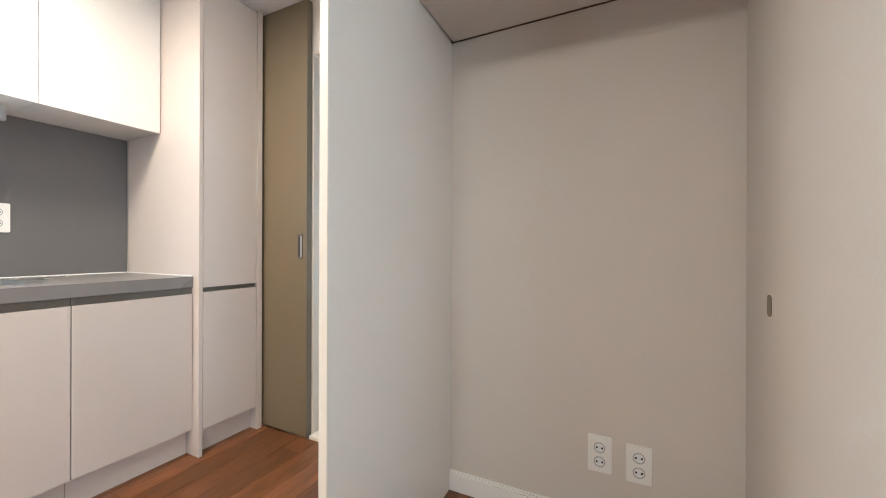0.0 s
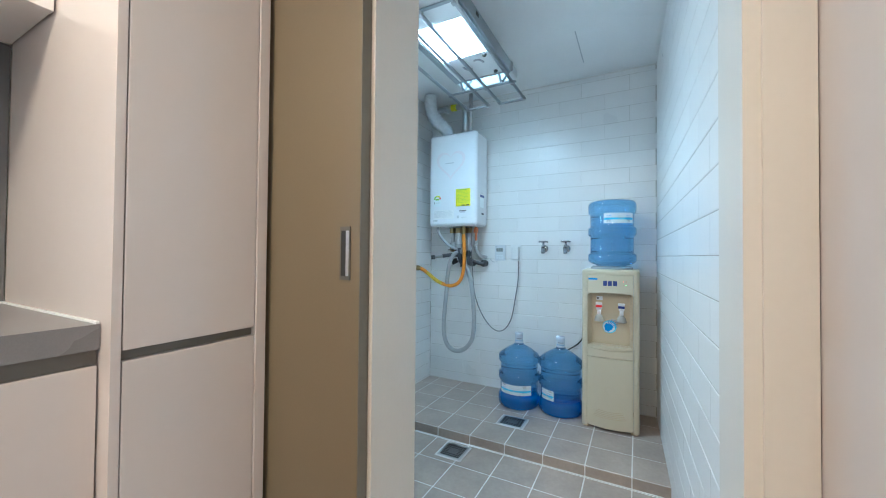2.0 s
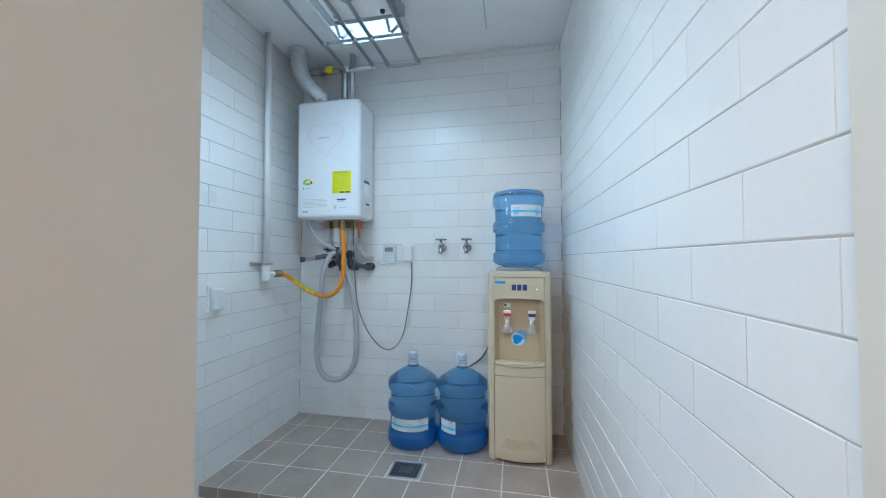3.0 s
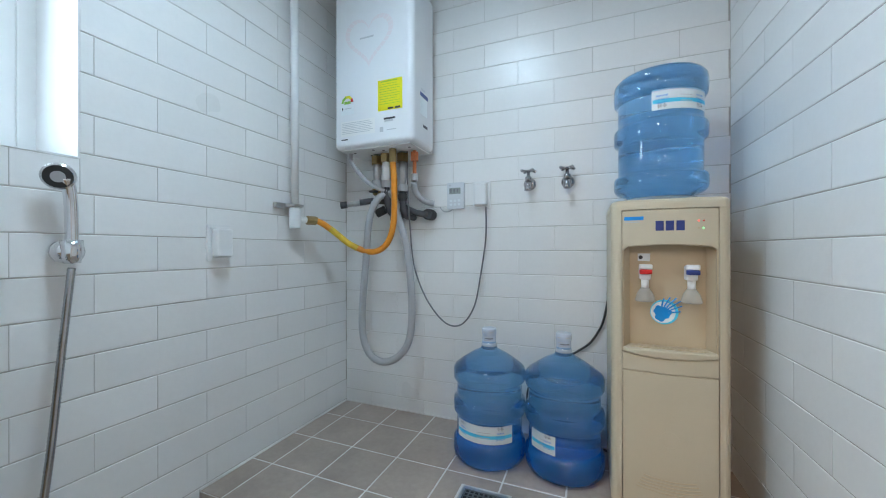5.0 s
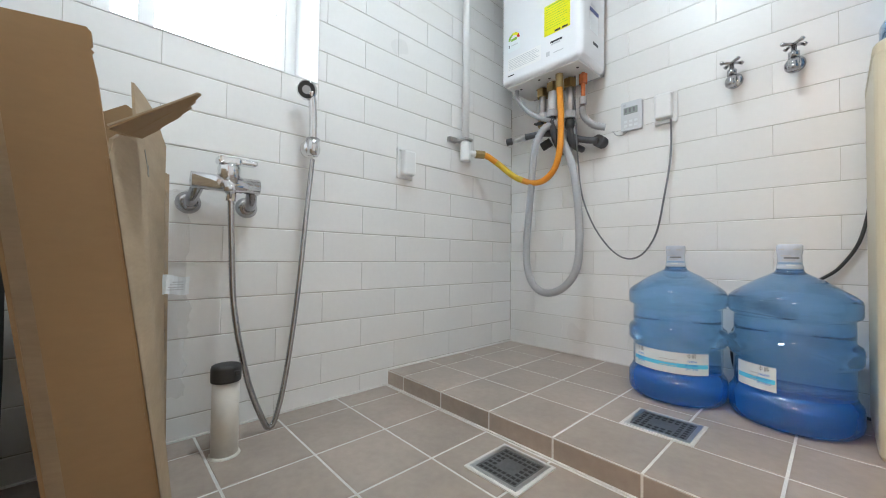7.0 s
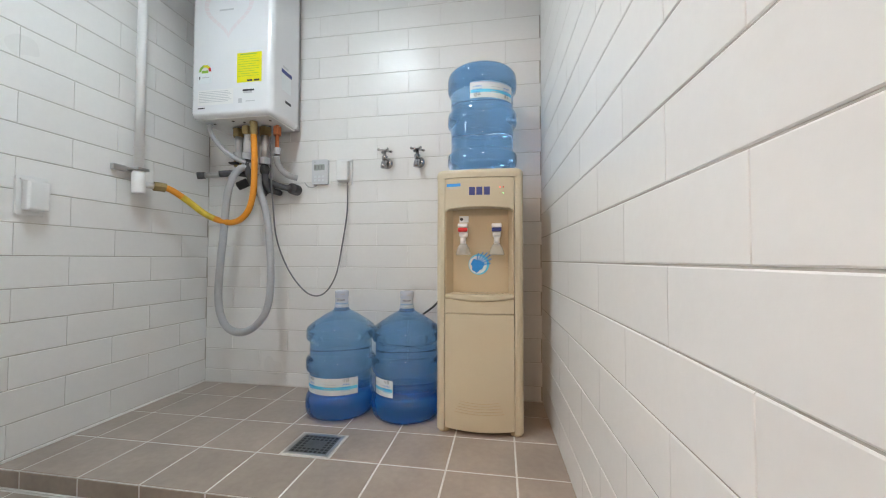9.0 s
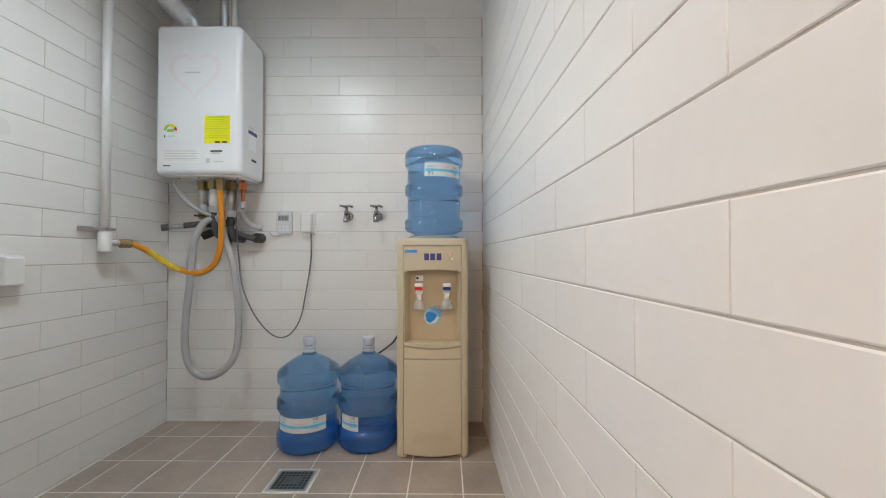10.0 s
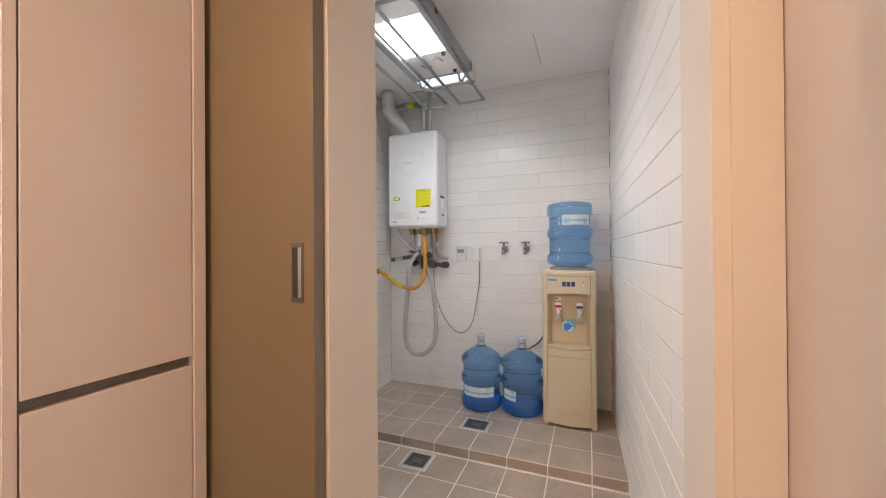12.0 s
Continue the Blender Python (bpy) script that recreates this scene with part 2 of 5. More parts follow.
def part(name, bm, material, parent=None, label="", smooth=False):
    """Links a bmesh as one mesh object, under a thing or a part."""
    me = bpy.data.meshes.new(name)
    bmesh.ops.recalc_face_normals(bm, faces=bm.faces)
    bm.to_mesh(me)
    bm.free()
    me.materials.append(material)
    if smooth:
        for p in me.polygons:
            p.use_smooth = True
    ob = new(name, me)
    if parent:
        ob.parent = parent
    return tagged(ob, label)


def thing(name, label, category, group="", at=(0, 0, 0), rz=0):
    ob = new(name)
    ob.matrix_world = pose(*at, 0, 0, rz)
    return tagged(ob, label, category, group)


def setting(ob, label="", category=""):
    return tagged(ob, label, category, "", "structure")


def add_box(bm, lo, hi, bevel=0.0, seg=2, m=None):
    ret = bmesh.ops.create_cube(bm, size=1.0)
    vs = ret["verts"]
    for v in vs:
        v.co = Vector([lo[i] + (v.co[i] + 0.5) * (hi[i] - lo[i]) for i in range(3)])
        if m:
            v.co = m @ v.co
    if bevel:
        edges = list({e for v in vs for e in v.link_edges})
        bmesh.ops.bevel(bm, geom=edges, offset=bevel, segments=seg, affect="EDGES", profile=0.5)
    return bm


def box(lo, hi, bevel=0.0, seg=2, m=None):
    return add_box(bmesh.new(), lo, hi, bevel, seg, m)


def boxes(*pairs):
    bm = bmesh.new()
    for lo, hi in pairs:
        add_box(bm, lo, hi)
    return bm


def add_lathe(bm, profile, n=28, m=Matrix()):
    """A turned body: profile is (radius, height) pairs, closed at both ends."""
    rings = []
    for r, z in profile:
        rings.append([bm.verts.new(m @ Vector((r * math.cos(2 * math.pi * i / n), r * math.sin(2 * math.pi * i / n), z))) for i in range(n)])
    for a, b in zip(rings, rings[1:]):
        for i in range(n):
            bm.faces.new((a[i], a[(i + 1) % n], b[(i + 1) % n], b[i]))
    bm.faces.new(rings[0][::-1])
    bm.faces.new(rings[-1])
    return bm


def lathe(profile, n=28, m=Matrix()):
    return add_lathe(bmesh.new(), profile, n, m)


def spline(points, steps=8):
    """A smooth line through the points."""
    ps = [Vector(p) for p in points]
    ps = [2 * ps[0] - ps[1]] + ps + [2 * ps[-1] - ps[-2]]
    out = []
    for a, b, c, d in zip(ps, ps[1:], ps[2:], ps[3:]):
        for k in range(steps):
            t = k / steps
            out.append(0.5 * (2 * b + (c - a) * t + (2 * a - 5 * b + 4 * c - d) * t * t + (3 * b - a - 3 * c + d) * t ** 3))
    return out + [ps[-2]]


def add_tube(bm, line, radius, n=10, ridge=0.0):
    """A round tube along a line; ridge makes every second ring wider."""
    line = [Vector(p) for p in line]
    up, rings = None, []
    for i, p in enumerate(line):
        d = (line[min(i + 1, len(line) - 1)] - line[max(i - 1, 0)]).normalized()
        if up is None:
            up = d.orthogonal().normalized()
        up = (up - d * up.dot(d)).normalized()
        side = d.cross(up)
        r = radius + (ridge if i % 2 else 0)
        rings.append([bm.verts.new(p + r * (math.cos(2 * math.pi * k / n) * up + math.sin(2 * math.pi * k / n) * side)) for k in range(n)])
    for a, b in zip(rings, rings[1:]):
        for k in range(n):
            bm.faces.new((a[k], a[(k + 1) % n], b[(k + 1) % n], b[k]))
    bm.faces.new(rings[0][::-1])
    bm.faces.new(rings[-1])
    return bm


def tube(line, radius, n=10, ridge=0.0):
    return add_tube(bmesh.new(), line, radius, n, ridge)


def rod(a, b, r, n=14):
    return tube([a, b], r, n)


def resample(line, step):
    out, left = [line[0]], step
    for a, b in zip(line, line[1:]):
        d = (b - a).length
        pos = left
        while pos <= d:
            out.append(a.lerp(b, pos / d))
            pos += step
        left = pos - d
    return out


def disc(c, r, axis="y", thick=0.002, n=24):
    """A thin round plate that faces -y or +x."""
    m = Matrix.Translation(c) @ (pose(0, 0, 0, 90, 0, 0) if axis == "y" else pose(0, 0, 0, 0, 90, 0))
    return lathe([(r, -thick / 2), (r, thick / 2)], n, m)


def rounded(w, h, r, thick, m, n=5):
    """A plate with round corners in local x, z; it faces local -y."""
    bm = bmesh.new()
    pts = []
    for cx, cz, a0 in ((w / 2 - r, h / 2 - r, 0), (-w / 2 + r, h / 2 - r, 90), (-w / 2 + r, -h / 2 + r, 180), (w / 2 - r, -h / 2 + r, 270)):
        for k in range(n + 1):
            a = radians(a0 + 90 * k / n)
            pts.append((cx + r * math.cos(a), cz + r * math.sin(a)))
    f = [bm.verts.new(m @ Vector((x, -thick, z))) for x, z in pts]
    b = [bm.verts.new(m @ Vector((x, 0, z))) for x, z in pts]
    bm.faces.new(f)
    bm.faces.new(b[::-1])
    for i in range(len(pts)):
        j = (i + 1) % len(pts)
        bm.faces.new((f[i], b[i], b[j], f[j]))
    return bm


FACE_EAST = pose(0, 0, 0, 0, 0, 90)  # turns a plate that faces -y so that it faces +x

# ---- the plan ----
LEFT, RIGHT, BACK, FRONT = -1.70, 0.02, 3.785, 1.98
SLANT = math.atan2(0.053, 1.805)  # the right-hand wall leans in towards the back
EAST = Matrix.Translation((RIGHT, FRONT, 0)) @ Matrix.Rotation(SLANT, 4, "Z")
LOW, HIGH, STEP = -0.085, -0.03, 2.997
UCEIL, KCEIL = 2.245, 2.28
KLEFT, WALLF, ALC = -1.685, 1.785, 1.72
JL, JR, HEAD = -0.715, 0.002, 2.0
WIN = (2.089, 2.694, 0.997, 1.62)
KWIN = (-0.02, 0.803, 0.985, 1.53)
G = 0.0018  # depth of the wall joints


def ring_mesh(axis, lo, hi, hole):
    """A slab with a rectangular hole through it along the axis, as one closed mesh."""
    bm = bmesh.new()
    u, v = [i for i in range(3) if i != axis]
    a, b, c, d = hole

    def vert(w, p, q):
        co = [0, 0, 0]
        co[axis], co[u], co[v] = w, p, q
        return bm.verts.new(co)

    out = [[vert(w, p, q) for p, q in ((lo[u], lo[v]), (hi[u], lo[v]), (hi[u], hi[v]), (lo[u], hi[v]))] for w in (lo[axis], hi[axis])]
    inn = [[vert(w, p, q) for p, q in ((a, c), (b, c), (b, d), (a, d))] for w in (lo[axis], hi[axis])]
    for i in range(4):
        j = (i + 1) % 4
        for k in (0, 1):
            bm.faces.new((out[k][i], out[k][j], inn[k][j], inn[k][i]))
        bm.faces.new((out[0][i], out[0][j], out[1][j], out[1][i]))
        bm.faces.new((inn[0][i], inn[0][j], inn[1][j], inn[1][i]))
    return bm


def wall_with_hole(name, x0, x1, y0, y1, z0, z1, hole, material):
    return setting(part(name, ring_mesh(0, (x0, y0, z0), (x1, y1, z1), hole), material))


wall_west = wall_with_hole("wall_west", LEFT - 0.30, LEFT - G, FRONT, BACK + 0.15, LOW - 0.1, UCEIL, WIN, WALLGROUT)
wall_north = setting(part("wall_north", box((LEFT - G, BACK + G, LOW - 0.1), (RIGHT - 0.04, BACK + 0.15, UCEIL)), WALLGROUT))
wall_east = setting(part("wall_east", box((G, 0.0, LOW - 0.1), (0.13, BACK + 0.15 - FRONT, UCEIL), m=EAST), WALLGROUT))
# the wall between kitchen and utility room, with the doorway
wall_between = setting(part("wall_between", boxes(((LEFT - 0.2, WALLF, LOW - 0.1), (JL - 0.012, FRONT - G, KCEIL)), ((JR + 0.012, WALLF, LOW - 0.1), (2.4, FRONT - G, KCEIL)),
                                               ((JL - 0.012, WALLF, HEAD + 0.012), (JR + 0.012, FRONT - G, KCEIL)), ((JL - 0.012, WALLF, LOW - 0.1), (JR + 0.012, FRONT - G, -0.004))), PAINT))
utility_ceiling = setting(part("ceiling_utility", box((LEFT - 0.2, FRONT - G, UCEIL), (RIGHT + 0.13, BACK + 0.15, UCEIL + 0.1)), CEIL))
hatch = setting(part("ceiling_seam", box((-0.452, 3.19, UCEIL - 0.0015), (-0.446, 3.56, UCEIL - 0.0002)), INKGREY))
cornice = setting(part("trim_ceiling", boxes(((LEFT, BACK - 0.006, UCEIL - 0.008), (RIGHT, BACK, UCEIL)), ((LEFT, FRONT, UCEIL - 0.008), (LEFT + 0.006, BACK - 0.006, UCEIL)), ((RIGHT - 0.058, BACK - 0.02, UCEIL - 0.008), (RIGHT - 0.05, BACK - 0.006, UCEIL))), PAINT))
floor_utility = setting(part("floor_utility", box((LEFT, FRONT - G, LOW - 0.1), (RIGHT, STEP, LOW - 0.0012)), FLOORGROUT))
platform = setting(part("floor_platform", box((LEFT, STEP + 0.0015, LOW - 0.1), (RIGHT, BACK, HIGH - 0.0012)), FLOORGROUT))

# doorway lining and casing
door_frame = setting(part("door_frame", boxes(((JL - 0.012, WALLF - 0.004, 0.0), (JL, FRONT, HEAD)), ((JR, WALLF - 0.002, 0.0), (JR + 0.012, FRONT, HEAD)),
                                             ((JL - 0.012, WALLF - 0.004, HEAD), (JR + 0.012, FRONT, HEAD + 0.012))), JAMB))
setting(part("door_sill", box((JL, 1.752, -0.004), (JR, FRONT + 0.004, 0.016), 0.003), JAMB))
casing = setting(part("trim_casing", boxes(((JR + 0.018, WALLF - 0.024, 0.0), (0.080, WALLF, KCEIL)), ((JR - 0.004, WALLF - 0.016, 0.0), (JR + 0.018, WALLF - 0.002, HEAD + 0.02))), JAMB))

# kitchen shell
kitchen_floor = setting(part("floor", box((KLEFT, -2.6, -0.12), (2.4, WALLF - 0.033, -0.006)), WOODGAP))
kitchen_ceiling = setting(part("ceiling", box((KLEFT - 0.2, -2.75, KCEIL), (2.55, WALLF, KCEIL + 0.1)), CEIL))
kitchen_west = wall_with_hole("wall_kitchen_west", KLEFT - 0.215, KLEFT - 0.012, -2.6, WALLF, -0.12, KCEIL, KWIN, PAINT)
setting(part("wall_kitchen_south", box((KLEFT - 0.2, -2.75, -0.12), (2.55, -2.6, KCEIL)), ALCOVE))
LWIN = (-1.75, -0.35, 0.9, 2.0)
wall_with_hole("wall_kitchen_east", 2.4, 2.55, -2.6, WALLF, -0.12, KCEIL, LWIN, ALCOVE)
splash = setting(wall_with_hole("backsplash", KLEFT - 0.012, KLEFT, -1.2, 1.394, 0.85, 1.565, KWIN, SPLASH))

# refrigerator alcove: thin gloss side panel, papered back, over-cabinet
setting(part("wall_alcove", box((0.0975, ALC, 0.0), (1.07, WALLF, KCEIL)), ALCOVE))
setting(part("wall_alcove_side", box((1.07, 0.62, 0.0), (1.20, WALLF, KCEIL)), ALCOVE))
side_panel = thing("alcove_side_panel", "tall glossy white end panel of the refrigerator alcove", "panel")
PANEL_AT = Matrix.Translation((0.119, 1.0, 0)) @ Matrix.Rotation(math.atan2(0.014, 0.778), 4, "Z")
part("panel", box((-0.022, 0.0, 0.0), (0.0, 0.778, KCEIL - 0.002), 0.0015, m=PANEL_AT), PANEL, side_panel)
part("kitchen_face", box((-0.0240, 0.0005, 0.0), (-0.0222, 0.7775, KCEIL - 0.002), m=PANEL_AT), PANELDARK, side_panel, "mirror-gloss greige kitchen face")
part("edge_strip", box((-0.0245, -0.003, 0.0), (0.0005, -0.0005, KCEIL - 0.002), 0.0008, m=PANEL_AT), JAMB, side_panel)
over = thing("overhead_cabinet", "greige cabinet over the empty refrigerator alcove", "cabinet")
part("body", box((0.1155, 1.18, 1.83), (1.068, ALC - 0.008, KCEIL - 0.003)), ALCOVE, over)
part("shadow_gap", box((0.101, ALC - 0.007, 1.828), (1.068, ALC - 0.001, 1.845)), BLACKGAP, over)
part("door", box((0.13, 1.16, 1.835), (0.596, 1.178, KCEIL - 0.01), 0.001), CABINET, over)
part("door", box((0.60, 1.16, 1.835), (1.066, 1.178, KCEIL - 0.01), 0.001), CABINET, over)
bm = boxes(((0.101, ALC - 0.011, 0.0), (1.068, ALC - 0.0005, 0.066)))
add_box(bm, (0.101, ALC - 0.008, 0.066), (1.068, ALC - 0.0005, 0.074), 0.002)
add_box(bm, (0.101, ALC - 0.005, 0.074), (1.068, ALC - 0.0005, 0.080), 0.001)
setting(part("baseboard", bm, WHITEPLAST))
pull = thing("recessed_pull", "small brown oval recessed pull in the alcove side wall", "handle")
part("cup", rounded(0.028, 0.055, 0.012, 0.003, Matrix.Translation((1.0695, 1.524, 0.846)) @ pose(0, 0, 0, 0, 0, -90)), OLIVEDARK, pull)
part("rim", rounded(0.036, 0.062, 0.015, 0.0015, Matrix.Translation((1.0698, 1.524, 0.846)) @ pose(0, 0, 0, 0, 0, -90)), JAMB, pull)


def add_ring(bm, r0, r1, y, z, n=24):
    """A flat ring that faces -y."""
    a = [bm.verts.new((r0 * math.cos(2 * math.pi * i / n), y, z + r0 * math.sin(2 * math.pi * i / n))) for i in range(n)]
    b = [bm.verts.new((r1 * math.cos(2 * math.pi * i / n), y, z + r1 * math.sin(2 * math.pi * i / n))) for i in range(n)]
    for i in range(n):
        bm.faces.new((a[i], a[(i + 1) % n], b[(i + 1) % n], b[i]))
    return bm


def outlet(at, turn, w=0.075, h=0.122, name="wall_outlet", label="white double wall outlet with two round sockets"):
    """A double outlet plate that faces local -y."""
    ob = new(name)
    ob.matrix_world = Matrix.Translation(at) @ turn
    tagged(ob, label, "outlet")
    part("plate", rounded(w, h, 0.006, 0.008, Matrix()), WHITEPLAST, ob)
    part("inner_plate", rounded(w * 0.74, h * 0.8, 0.004, 0.0105, Matrix()), WHITEPLAST, ob)
    for z in (0.024, -0.024):
        s = part("socket", lathe([(0.0185, 0.0), (0.0185, 0.001)], 20, Matrix.Translation((0, -0.0105, z)) @ pose(0, 0, 0, 90, 0, 0)), PAPER, ob)
        for x in (-0.0085, 0.0085):
            part("hole", lathe([(0.0036, 0.0), (0.0036, 0.0008)], 10, Matrix.Translation((x, -0.0116, z)) @ pose(0, 0, 0, 90, 0, 0)), DARK, s)
        # flat grey ring paints the shade inside the round socket
        part("recess_ring", add_ring(bmesh.new(), 0.0145, 0.0185, -0.0118, z), GREYPLAST, s)
        part("earth_clip", box((-0.0025, -0.0122, z + 0.013), (0.0025, -0.0112, z + 0.018)), STEEL, s)
    return ob


outlet((0.671, ALC, 0.283), Matrix())
outlet((0.79, ALC, 0.276), Matrix())
outlet((KLEFT, 0.928, 1.113), FACE_EAST, 0.08, 0.126, label="white double wall outlet on the grey backsplash")

# ceiling lamps of the kitchen
for x, y, w in ((-0.84, 0.47, 0.28), (0.25, -0.60, 0.6)):
    lampob = thing("ceiling_lamp", "square flat white ceiling lamp, lit", "lamp", "kitchen ceiling lamps", (x, y, 0))
    part("frame", boxes(((-w / 2 - 0.02, -w / 2 - 0.02, 2.25), (-w / 2, w / 2 + 0.02, KCEIL)), ((w / 2, -w / 2 - 0.02, 2.25), (w / 2 + 0.02, w / 2 + 0.02, KCEIL)),
                        ((-w / 2, -w / 2 - 0.02, 2.25), (w / 2, -w / 2, KCEIL)), ((-w / 2, w / 2, 2.25), (w / 2, w / 2 + 0.02, KCEIL))), WHITEPLAST, lampob)
    part("diffuser", box((-w / 2, -w / 2, 2.252), (w / 2, w / 2, KCEIL - 0.002)), LAMPWARM, lampob)

# ---- windows ----


def window(name, x, hole, label, frame_w=0.045, split=0.5):
    """A white sliding window set back in its opening, facing +x."""
    a, b, c, d = hole
    w = setting(new(name), label, "window")
    part("window_frame", ring_mesh(0, (x - 0.05, a, c), (x + 0.02, b, d), (a + frame_w, b - frame_w, c + frame_w, d - frame_w)), WHITEPLAST, w)
    mid = a + (b - a) * split
    s = 0.04
    for y0, y1, dx in ((mid - 0.02, b - frame_w, 0.0), (a + frame_w, mid + 0.02, -0.03)):
        z0, z1 = c + frame_w, d - frame_w
        sash = part("sash", ring_mesh(0, (x - 0.012 + dx, y0, z0), (x + 0.012 + dx, y1, z1), (y0 + s, y1 - s, z0 + s, z1 - s)), WHITEPLAST, w)
        pane = part("pane", box((x - 0.003 + dx, y0 + s, z0 + s), (x + 0.003 + dx, y1 - s, z1 - s)), GLASS, sash)
        pane.visible_shadow = False
    return w


def reveal(x0, x1, hole, t=0.004):
    a, b, c, d = hole
    return ring_mesh(0, (x0, a, c), (x1, b, d), (a + t, b - t, c + t, d - t))


inner = (WIN[0] + 0.004, WIN[1] - 0.004, WIN[2] + 0.004, WIN[3] - 0.004)
setting(part("window_reveal", reveal(LEFT - 0.30, LEFT + 0.001, WIN), WHITEPLAST))
window_1 = window("window_1", LEFT - 0.225, inner, "white sliding window with bright daylight, in the tiled wall", frame_w=0.036, split=0.26)
part("sash_lock", box((LEFT - 0.213, 2.60, 1.30), (LEFT - 0.201, 2.622, 1.40), 0.003), WHITEPLAST, window_1)
part("backdrop", box((LEFT - 0.62, 1.2, 0.2), (LEFT - 0.60, 3.6, 2.6)), OUTSIDE)["kind"] = "structure"

kin = (KWIN[0] + 0.03, KWIN[1] - 0.03, KWIN[2] + 0.03, KWIN[3] - 0.03)
setting(part("window_trim", reveal(KLEFT - 0.2, KLEFT + 0.006, KWIN, 0.03), WHITEPLAST))
window_2 = window("window_2", KLEFT - 0.085, kin, "white kitchen window over the sink, with louvres outside")
lock = part("sash_lock", box((KLEFT - 0.073, 0.722, 1.195), (KLEFT - 0.062, 0.752, 1.355), 0.004), WHITEPLAST, window_2)
part("lever", box((KLEFT - 0.062, 0.728, 1.21), (KLEFT - 0.045, 0.745, 1.345), 0.005), WHITEPLAST, lock)
louvre = thing("outdoor_louvre", "pale metal louvre outside the kitchen window", "louvre")
for k in range(16):
    part("slat", box((-0.02, -0.1, 0.0), (0.0, 1.0, 0.022), 0.0, m=Matrix.Translation((KLEFT - 0.26, 0, 0.93 + k * 0.042)) @ pose(0, 0, 0, 0, 25, 0)), WHITEPLAST, louvre)
part("backdrop", box((KLEFT - 0.62, -0.7, 0.2), (KLEFT - 0.60, 1.19, 2.6)), OUTSIDE)["kind"] = "structure"

window_3 = window("window_3", 2.50, LWIN, "large white living room window with daylight")
part("backdrop", box((3.2, -2.6, 0.0), (3.22, 0.5, 2.6)), OUTSIDE)["kind"] = "structure"

# ---- sliding door ----
door = thing("sliding_door", "olive-brown flush sliding door, open, with a recessed steel pull", "door")
door["kind"] = "structure"
door.name = "door_1"
part("leaf", box((-1.50, 1.745, 0.008), (-0.728, 1.779, KCEIL - 0.004), 0.001), OLIVE, door)
part("edge", box((-0.7278, 1.745, 0.008), (-0.7255, 1.779, KCEIL - 0.004)), OLIVEDARK, door)
hx, hz = -0.770, 0.995
bm = boxes(((hx - 0.016, 1.7415, hz - 0.065), (hx - 0.012, 1.7448, hz + 0.065)), ((hx + 0.012, 1.7415, hz - 0.065), (hx + 0.016, 1.7448, hz + 0.065)),
           ((hx - 0.012, 1.7415, hz - 0.065), (hx + 0.012, 1.7448, hz - 0.055)), ((hx - 0.012, 1.7415, hz + 0.055), (hx + 0.012, 1.7448, hz + 0.065)))
handle = part("pull_frame", bm, CHANNEL, door, "recessed brushed steel pull")
part("recess", box((hx - 0.012, 1.7425, hz - 0.055), (hx + 0.002, 1.7446, hz + 0.055)), DARK, handle)
part("recess_side", box((hx + 0.002, 1.7422, hz - 0.055), (hx + 0.012, 1.7446, hz + 0.055)), STEEL, handle)
part("floor_guide", box((-0.755, 1.748, 0.0), (-0.722, 1.768, 0.007)), STEEL, door)

# ---- kitchen ----
TF = -1.045  # front of the tall unit
tall = thing("tall_cabinet", "tall glossy pale pinkish-white kitchen cabinet with two doors", "cabinet")
part("body", box((KLEFT, 1.414, 0.12), (TF - 0.02, 1.700, KCEIL - 0.003)), CABINET, tall)
part("side_panel", box((KLEFT, 1.396, 0.0), (TF, 1.4135, KCEIL - 0.003), 0.001), CABINET, tall)
part("filler", box((KLEFT, 1.7005, 0.0), (TF + 0.004, 1.729, KCEIL - 0.003), 0.001), CABINET, tall)
part("door", box((TF - 0.019, 1.416, 0.797), (TF, 1.698, KCEIL - 0.02), 0.0015), CABINET, tall)
part("door", box((TF - 0.019, 1.416, 0.124), (TF, 1.698, 0.775), 0.0015), CABINET, tall)
part("handle_channel", box((TF - 0.019, 1.416, 0.776), (TF - 0.014, 1.698, 0.796)), CHANNEL, tall)
part("kick_board", box((KLEFT, 1.414, 0.0), (TF - 0.055, 1.700, 0.119)), CABINET, tall)
# dark strip in place of the shade between tall cabinet and sliding door
setting(part("trim_gap", box((KLEFT, 1.7375, 0.0), (TF - 0.03, 1.7445, KCEIL - 0.003)), BLACKGAP))

BF = -1.09
ys = [-1.2, -0.36, 0.09, 0.53, 0.968, 1.394]
for y0, y1 in zip(ys, ys[1:]):
    unit = thing("base_cabinet", "glossy pale pinkish-white base cabinet under the grey worktop", "cabinet", "kitchen base cabinets")
    part("body", box((KLEFT, y0 + 0.001, 0.12), (BF - 0.02, y1 - 0.001, 0.79)), CABINET, unit)
    part("door", box((BF - 0.019, y0 + 0.0015, 0.124), (BF, y1 - 0.0015, 0.768), 0.0015), CABINET, unit)
    part("handle_channel", box((BF - 0.0195, y0 + 0.001, 0.769), (BF - 0.006, y1 - 0.001, 0.798)), CHANNEL, unit)
    part("kick_board", box((KLEFT, y0 + 0.001, 0.0), (BF - 0.05, y1 - 0.001, 0.119)), CABINET, unit)

